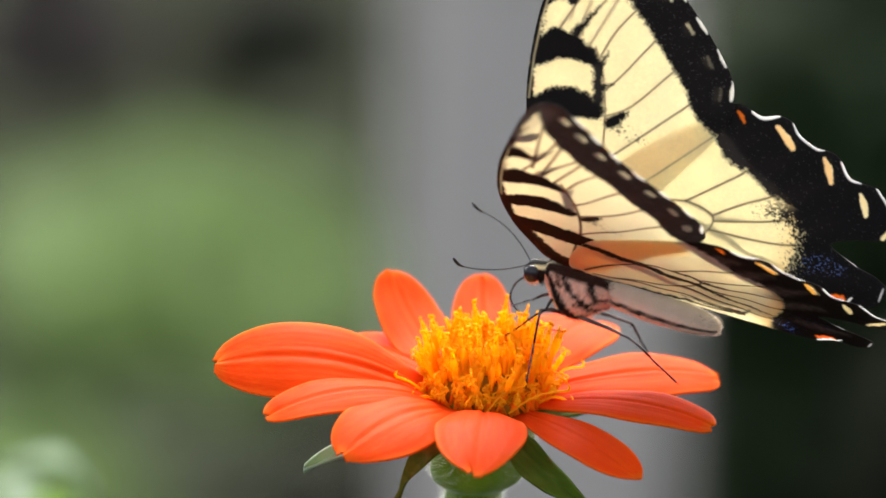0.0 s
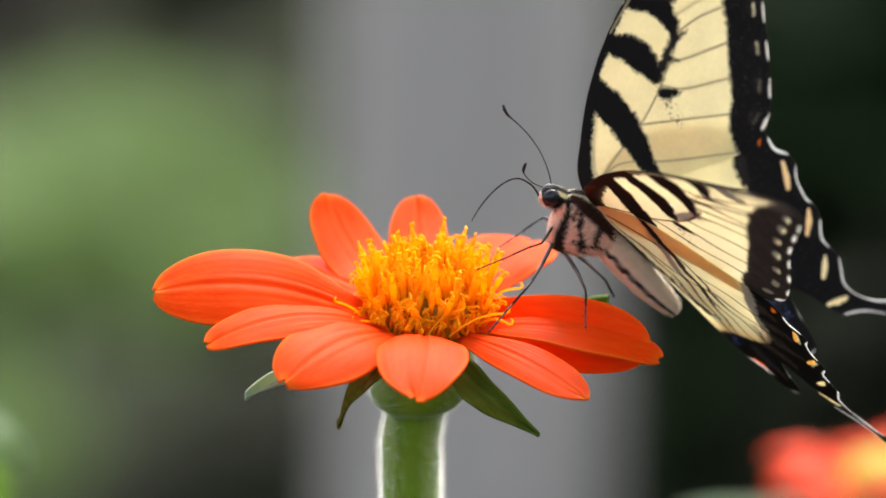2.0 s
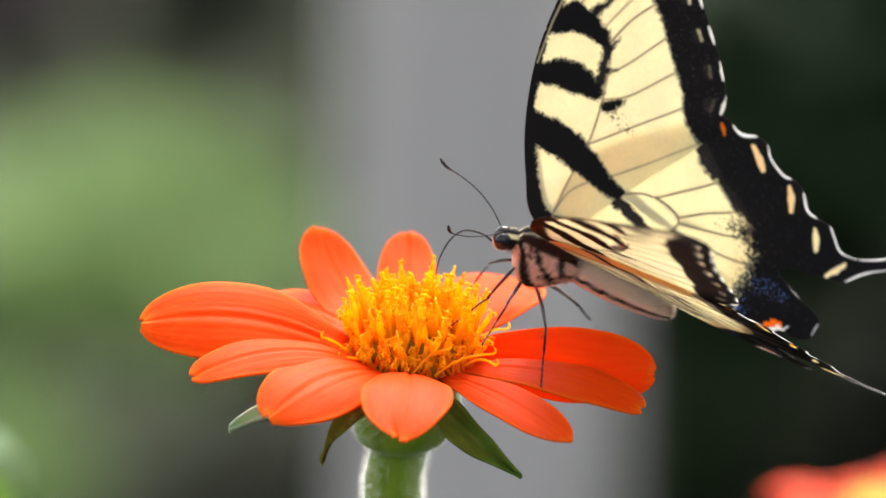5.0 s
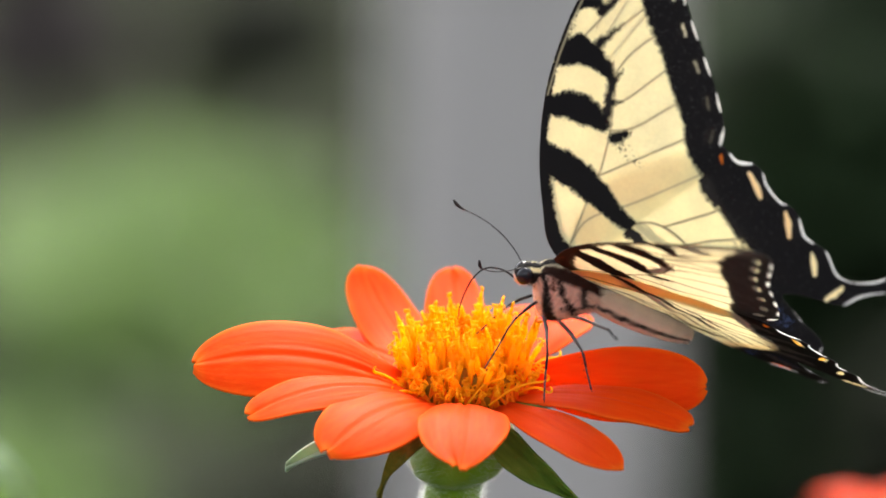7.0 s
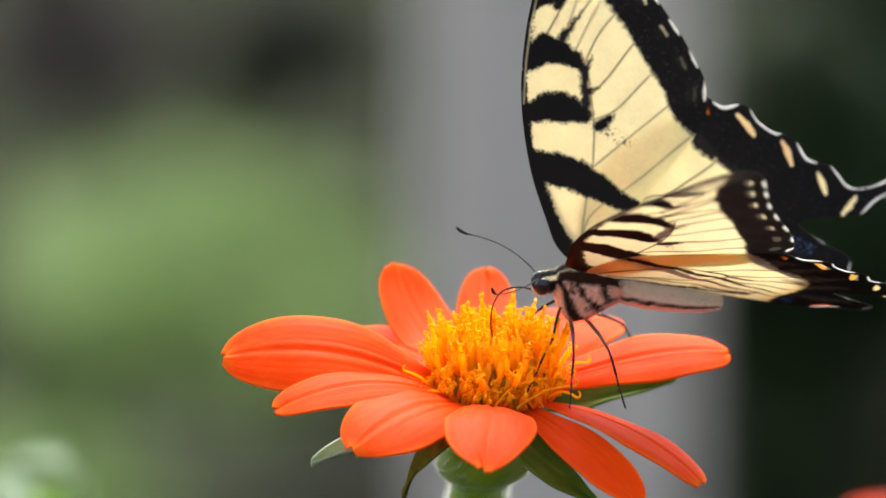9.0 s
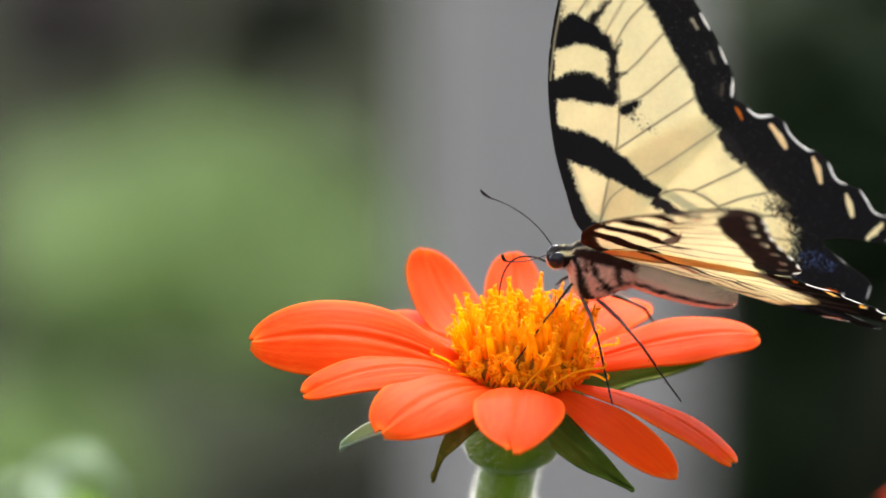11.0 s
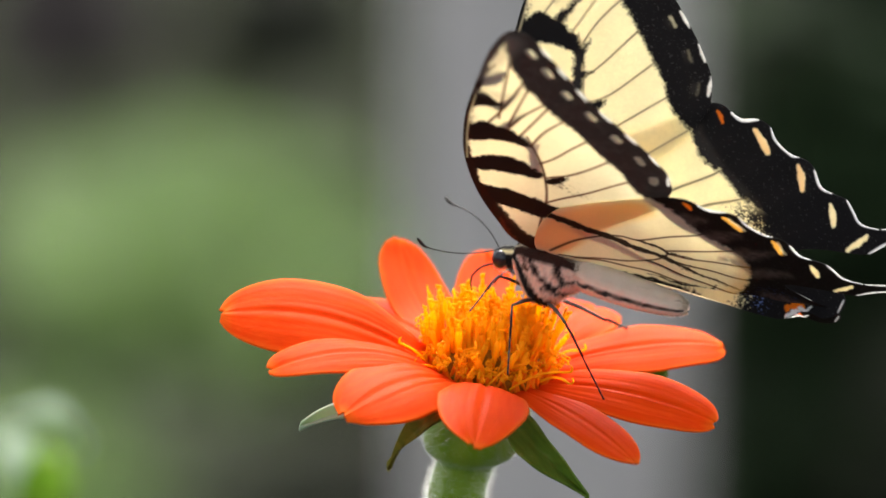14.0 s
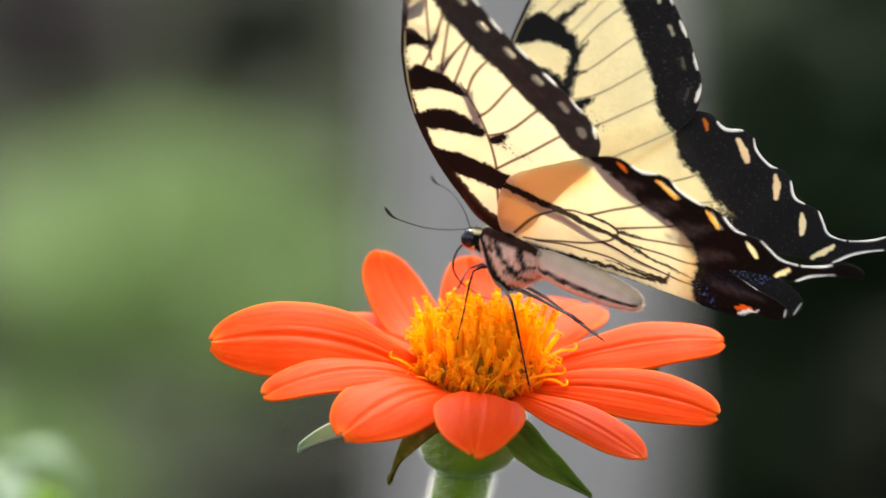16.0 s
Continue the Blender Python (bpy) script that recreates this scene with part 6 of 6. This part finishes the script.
    walk(tibiae["nH"], [
        (0, pose(-0.01048, 0.00109, -0.01040, 0.00, -2.14, 134.70)),
        (1.5, pose(-0.00567, 0.00867, -0.00815, 1.69, -2.65, 82.65)),
        (2, pose(-0.00492, 0.00900, -0.00896, 1.80, 3.90, 80.44)),
        (3, pose(-0.00511, 0.00885, -0.00787, 2.84, -0.58, 92.55)),
        (3.5, pose(-0.00610, 0.00851, -0.00938, 2.74, 4.73, 101.16)),
        (6, pose(-0.00295, 0.00936, -0.00957, 0.82, 8.70, 79.66)),
        (6.5, pose(-0.00324, 0.00935, -0.00875, 0.61, -6.20, 78.12)),
        (7, pose(-0.00425, 0.00916, -0.00833, 0.06, -3.87, 83.16)),
        (7.5, pose(-0.00610, 0.00852, -0.00894, -1.03, 6.91, 99.26)),
        (8, pose(-0.00744, 0.00749, -0.01051, 0.78, 1.80, 114.16)),
        (8.5, pose(-0.00507, 0.00862, -0.01125, 0.04, 11.65, 91.91)),
        (9, pose(-0.00359, 0.00931, -0.00884, -0.96, 8.10, 86.97)),
        (11.5, pose(-0.00853, 0.00631, -0.01089, 4.92, 14.44, 130.54)),
        (12, pose(-0.00674, 0.00808, -0.00795, 8.36, 31.27, 143.23)),
        (12.5, pose(-0.00872, 0.00632, -0.01007, 18.44, 27.75, 163.77)),
        (13, pose(-0.00811, 0.00700, -0.01000, 11.47, 27.59, 149.59)),
        (13.5, pose(-0.00797, 0.00712, -0.01009, 10.87, 29.35, 148.29)),
        (14, pose(-0.00721, 0.00781, -0.00839, 12.31, 41.69, 150.64)),
        (14.5, pose(-0.00844, 0.00670, -0.00968, 19.05, 34.12, 160.86)),
        (15, pose(-0.00611, 0.00827, -0.00714, -5.80, 14.19, 120.72)),
        (15.5, pose(-0.01006, -0.00086, -0.01107, 1.09, -3.01, 147.13)),
        (16, pose(-0.00990, -0.00131, -0.01116, 1.14, -4.16, 146.15)),
    ])
    walk(femora["fH"], [
        (0, pose(-0.00240, -0.00120, -0.00900, 0.00, 17.07, -153.59)),
        (1.5, pose(-0.00240, -0.00120, -0.00900, -14.36, -8.56, 153.11)),
        (2, pose(-0.00240, -0.00120, -0.00900, -16.28, -3.29, 170.97)),
        (2.5, pose(-0.00240, -0.00120, -0.00900, -15.97, -5.55, 166.47)),
        (3, pose(-0.00240, -0.00120, -0.00900, -16.91, -3.88, -176.40)),
        (3.5, pose(-0.00240, -0.00120, -0.00900, -18.00, 15.43, -168.66)),
        (6, pose(-0.00240, -0.00120, -0.00900, -21.04, 13.23, 178.12)),
        (6.5, pose(-0.00240, -0.00120, -0.00900, -21.41, 5.76, 177.15)),
        (7, pose(-0.00240, -0.00120, -0.00900, -22.05, -3.61, 170.83)),
        (7.5, pose(-0.00240, -0.00120, -0.00900, -20.95, 1.15, 157.99)),
        (8, pose(-0.00240, -0.00120, -0.00900, -17.45, 19.63, -171.16)),
        (8.5, pose(-0.00240, -0.00120, -0.00900, -17.39, 21.05, -170.99)),
        (9, pose(-0.00240, -0.00120, -0.00900, -16.50, 20.09, -168.52)),
        (11.5, pose(-0.00240, -0.00120, -0.00900, -24.09, 0.76, 164.11)),
        (12, pose(-0.00240, -0.00120, -0.00900, -22.94, 10.79, -179.94)),
        (12.5, pose(-0.00240, -0.00120, -0.00900, -22.43, 4.13, -176.39)),
        (13, pose(-0.00240, -0.00120, -0.00900, -23.46, 16.11, 176.65)),
        (13.5, pose(-0.00240, -0.00120, -0.00900, -24.13, 19.38, 174.38)),
        (14, pose(-0.00240, -0.00120, -0.00900, -19.36, 15.30, -172.27)),
        (14.5, pose(-0.00240, -0.00120, -0.00900, -19.94, 15.78, -174.53)),
        (15, pose(-0.00240, -0.00120, -0.00900, -18.31, 0.93, -166.27)),
        (15.5, pose(-0.00240, -0.00120, -0.00900, -19.30, 19.71, -166.99)),
        (16, pose(-0.00240, -0.00120, -0.00900, -18.35, 21.25, -164.24)),
    ])
    walk(tibiae["fH"], [
        (0, pose(-0.00942, -0.00469, -0.01141, 0.00, 48.64, -106.51)),
        (1.5, pose(-0.00963, 0.00247, -0.00778, -24.84, 25.57, -138.93)),
        (2, pose(-0.01048, 0.00009, -0.00853, -23.12, 16.94, -134.32)),
        (2.5, pose(-0.01034, 0.00071, -0.00821, -19.03, 23.70, -121.88)),
        (3, pose(-0.01057, -0.00171, -0.00845, -18.87, 24.80, -121.48)),
        (3.5, pose(-0.01015, -0.00275, -0.01118, -22.28, 39.13, -127.88)),
        (6, pose(-0.01038, -0.00094, -0.01088, -20.46, 31.66, -124.71)),
        (6.5, pose(-0.01055, -0.00079, -0.00982, -22.55, 33.24, -128.73)),
        (7, pose(-0.01048, 0.00010, -0.00848, -21.54, 26.89, -126.64)),
        (7.5, pose(-0.01000, 0.00187, -0.00916, -25.37, 18.10, -135.40)),
        (8, pose(-0.01003, -0.00239, -0.01175, -10.94, 43.23, -99.69)),
        (8.5, pose(-0.00996, -0.00240, -0.01195, -28.91, 26.33, -127.19)),
        (9, pose(-0.00995, -0.00273, -0.01182, -30.03, 38.79, -128.28)),
        (11.5, pose(-0.01029, 0.00105, -0.00911, -25.58, 36.15, -121.24)),
        (12, pose(-0.01046, -0.00121, -0.01053, -22.42, 33.68, -115.91)),
        (12.5, pose(-0.01056, -0.00172, -0.00959, -22.46, 30.06, -115.91)),
        (13, pose(-0.01026, -0.00074, -0.01127, -23.57, 28.14, -118.14)),
        (13.5, pose(-0.01010, -0.00044, -0.01172, -22.93, 25.54, -116.73)),
        (14, pose(-0.01024, -0.00226, -0.01116, -14.30, 27.90, -98.59)),
        (14.5, pose(-0.01025, -0.00195, -0.01123, -18.86, 30.46, -108.60)),
        (15, pose(-0.01036, -0.00315, -0.00913, -17.36, 25.43, -105.51)),
        (15.5, pose(-0.00992, -0.00294, -0.01177, -20.31, 28.95, -112.44)),
        (16, pose(-0.00976, -0.00328, -0.01197, -14.92, 33.56, -101.81)),
    ])
    walk(femora["fF"], [
        (0, pose(0.00190, -0.00090, -0.00720, 0.00, 41.01, -41.26)),
        (1.5, pose(0.00190, -0.00090, -0.00720, -37.81, 42.03, -104.73)),
        (2, pose(0.00190, -0.00090, -0.00720, -41.72, 18.99, -107.63)),
        (2.5, pose(0.00190, -0.00090, -0.00720, -31.49, 36.86, -85.14)),
        (3, pose(0.00190, -0.00090, -0.00720, 32.48, 47.05, 6.96)),
        (3.5, pose(0.00190, -0.00090, -0.00720, -26.92, 62.98, -66.88)),
        (6, pose(0.00190, -0.00090, -0.00720, -28.41, 41.61, -66.66)),
        (6.5, pose(0.00190, -0.00090, -0.00720, -33.81, 43.51, -74.90)),
        (7, pose(0.00190, -0.00090, -0.00720, -32.14, 51.52, -72.24)),
        (7.5, pose(0.00190, -0.00090, -0.00720, -39.56, 45.19, -82.01)),
        (8, pose(0.00190, -0.00090, -0.00720, -17.27, 31.91, -51.70)),
        (8.5, pose(0.00190, -0.00090, -0.00720, -25.64, 40.63, -67.37)),
        (9, pose(0.00190, -0.00090, -0.00720, -29.11, 51.18, -71.91)),
        (11.5, pose(0.00190, -0.00090, -0.00720, -43.29, 48.55, -91.06)),
        (12, pose(0.00190, -0.00090, -0.00720, 17.26, 35.79, -21.44)),
        (12.5, pose(0.00190, -0.00090, -0.00720, 22.65, 52.43, -13.90)),
        (13, pose(0.00190, -0.00090, -0.00720, 19.59, 28.63, -19.88)),
        (13.5, pose(0.00190, -0.00090, -0.00720, 19.11, 46.25, -22.47)),
        (14, pose(0.00190, -0.00090, -0.00720, -0.80, 9.74, -48.90)),
        (14.5, pose(0.00190, -0.00090, -0.00720, 4.15, 35.47, -21.72)),
        (15, pose(0.00190, -0.00090, -0.00720, -19.26, 30.32, -63.29)),
        (15.5, pose(0.00190, -0.00090, -0.00720, -7.18, 18.52, -40.55)),
        (16, pose(0.00190, -0.00090, -0.00720, -3.26, 28.61, -28.46)),
    ])
    walk(tibiae["fF"], [
        (0, pose(0.00562, -0.00416, -0.01150, 0.00, -23.66, 80.43)),
        (1.5, pose(0.00066, -0.00561, -0.01159, 9.69, -10.69, 56.12)),
        (2, pose(0.00002, -0.00681, -0.00933, 13.48, 31.93, 54.11)),
        (2.5, pose(0.00234, -0.00613, -0.01114, 21.62, 6.25, 67.32)),
        (3, pose(0.00634, -0.00036, -0.01200, 21.77, 9.06, 68.48)),
        (3.5, pose(0.00307, -0.00364, -0.01304, 22.62, -2.57, 72.09)),
        (6, pose(0.00384, -0.00540, -0.01156, 25.24, 30.71, 59.43)),
        (6.5, pose(0.00314, -0.00549, -0.01172, 23.85, 0.41, 50.05)),
        (7, pose(0.00314, -0.00479, -0.01234, 24.54, 13.94, 52.22)),
        (7.5, pose(0.00254, -0.00548, -0.01185, 27.02, 2.03, 64.45)),
        (8, pose(0.00535, -0.00527, -0.01067, 25.46, -15.38, 88.32)),
        (8.5, pose(0.00382, -0.00550, -0.01147, 29.67, 7.15, 59.36)),
        (9, pose(0.00318, -0.00481, -0.01231, 29.82, -2.47, 57.16)),
        (11.5, pose(0.00182, -0.00524, -0.01212, 25.36, -16.85, 83.67)),
        (12, pose(0.00685, -0.00284, -0.01104, 23.44, -10.43, 90.67)),
        (12.5, pose(0.00578, -0.00186, -0.01240, 25.19, 6.24, 83.12)),
        (13, pose(0.00731, -0.00286, -0.01034, 21.31, 3.54, 60.78)),
        (13.5, pose(0.00609, -0.00263, -0.01194, 22.39, 15.34, 79.28)),
        (14, pose(0.00615, -0.00577, -0.00831, 23.40, 6.78, 82.61)),
        (14.5, pose(0.00686, -0.00288, -0.01101, 24.00, 6.89, 88.65)),
        (15, pose(0.00445, -0.00596, -0.01051, 25.17, -7.96, 98.47)),
        (15.5, pose(0.00663, -0.00494, -0.00928, 25.53, 10.64, 106.14)),
        (16, pose(0.00696, -0.00364, -0.01034, 24.36, 20.80, 99.75)),
    ])
    walk(proboscis, [
        (0, pose(0.00660, 0.00000, -0.00500, 0, 70, 0)),
        (1.5, pose(0.00660, 0.00000, -0.00500, 0, 0, 0)),
        (3.5, pose(0.00660, 0.00000, -0.00500, 0, 0, 0)),
        (6, pose(0.00660, 0.00000, -0.00500, 0, 0, 0)),
        (7.5, pose(0.00660, 0.00000, -0.00500, 0, 0, 0)),
        (8, pose(0.00660, 0.00000, -0.00500, 0, 65, 0)),
        (8.5, pose(0.00660, 0.00000, -0.00500, 0, 10, 0)),
        (11.5, pose(0.00660, 0.00000, -0.00500, 0, 5, 0)),
        (12, pose(0.00660, 0.00000, -0.00500, 0, 65, 0)),
        (12.5, pose(0.00660, 0.00000, -0.00500, 0, 0, 0)),
        (13.5, pose(0.00660, 0.00000, -0.00500, 0, 0, 0)),
        (14, pose(0.00660, 0.00000, -0.00500, 0, 45, 0)),
        (14.5, pose(0.00660, 0.00000, -0.00500, 0, 0, 0)),
        (15, pose(0.00660, 0.00000, -0.00500, 0, 60, 0)),
        (16, pose(0.00660, 0.00000, -0.00500, 0, 75, 0)),
    ])
    walk(neighbour, [
        (0, pose(0.0990, 0.4200, -0.0268, 0, 0.399, 0)),
        (0.5, pose(0.0990, 0.4200, -0.0262, 0, 0.220, 0)),
        (1, pose(0.0990, 0.4200, -0.0253, 0, 0.271, 0)),
        (1.5, pose(0.0990, 0.4200, -0.0286, 0, 0.299, 0)),
        (2, pose(0.0990, 0.4200, -0.0236, 0, 0.217, 0)),
        (2.5, pose(0.0990, 0.4200, -0.0302, 0, 0.282, 0)),
        (3, pose(0.0990, 0.4200, -0.0254, 0, 0.149, 0)),
        (3.5, pose(0.0990, 0.4200, -0.0262, 0, 0.134, 0)),
        (6, pose(0.0990, 0.4200, -0.0263, 0, 0.020, 0)),
        (6.5, pose(0.0990, 0.4200, -0.0288, 0, 0.494, 0)),
        (7, pose(0.0990, 0.4200, -0.0201, 0, 0.110, 0)),
        (7.5, pose(0.0990, 0.4200, -0.0222, 0, 0.539, 0)),
        (8, pose(0.0990, 0.4200, -0.0276, 0, 0.303, 0)),
        (8.5, pose(0.0990, 0.4200, -0.0252, 0, 0.320, 0)),
        (9, pose(0.0990, 0.4200, -0.0208, 0, 0.163, 0)),
        (11.5, pose(0.0990, 0.4200, -0.0287, 0, 0.736, 0)),
        (12, pose(0.0990, 0.4200, -0.0309, 0, 0.624, 0)),
        (12.5, pose(0.0990, 0.4200, -0.0234, 0, 0.281, 0)),
        (13, pose(0.0990, 0.4200, -0.0284, 0, 0.274, 0)),
        (13.5, pose(0.0990, 0.4200, -0.0245, 0, 0.230, 0)),
        (14, pose(0.0990, 0.4200, -0.0284, 0, 0.234, 0)),
        (14.5, pose(0.0990, 0.4200, -0.0230, 0, 0.166, 0)),
        (15, pose(0.0990, 0.4200, -0.0245, 0, 0.197, 0)),
        (15.5, pose(0.0990, 0.4200, -0.0312, 0, 0.345, 0)),
        (16, pose(0.0990, 0.4200, -0.0290, 0, 0.455, 0)),
    ])
    walk(bud, [
        (0, pose(-0.0585, 0.3400, -0.0006, 0, -0.647, 0)),
        (0.5, pose(-0.0585, 0.3400, -0.0002, 0, -0.857, 0)),
        (1, pose(-0.0585, 0.3400, -0.0031, 0, -0.649, 0)),
        (1.5, pose(-0.0585, 0.3400, -0.0015, 0, -0.640, 0)),
        (2, pose(-0.0585, 0.3400, -0.0063, 0, -0.675, 0)),
        (2.5, pose(-0.0585, 0.3400, 0.0009, 0, -0.571, 0)),
        (3, pose(-0.0585, 0.3400, -0.0036, 0, -0.772, 0)),
        (3.5, pose(-0.0585, 0.3400, -0.0039, 0, -0.751, 0)),
        (6, pose(-0.0585, 0.3400, -0.0054, 0, -0.895, 0)),
        (7, pose(-0.0585, 0.3400, -0.0006, 0, -1.336, 0)),
        (7.5, pose(-0.0585, 0.3400, -0.0019, 0, -1.436, 0)),
        (8, pose(-0.0585, 0.3400, 0.0038, 0, -0.807, 0)),
        (8.5, pose(-0.0585, 0.3400, 0.0005, 0, -0.853, 0)),
        (9, pose(-0.0585, 0.3400, 0.0009, 0, -0.926, 0)),
        (11.5, pose(-0.0585, 0.3400, -0.0059, 0, -0.436, 0)),
        (12, pose(-0.0585, 0.3400, 0.0011, 0, -0.694, 0)),
        (12.5, pose(-0.0585, 0.3400, -0.0047, 0, -0.568, 0)),
        (13, pose(-0.0585, 0.3400, -0.0007, 0, -0.795, 0)),
        (13.5, pose(-0.0585, 0.3400, -0.0034, 0, -0.800, 0)),
        (14, pose(-0.0585, 0.3400, 0.0060, 0, -0.835, 0)),
        (14.5, pose(-0.0585, 0.3400, -0.0038, 0, -0.788, 0)),
        (15, pose(-0.0585, 0.3400, -0.0026, 0, -0.866, 0)),
        (15.5, pose(-0.0585, 0.3400, -0.0006, 0, -0.626, 0)),
        (16, pose(-0.0585, 0.3400, -0.0020, 0, -0.627, 0)),
    ])


motions()
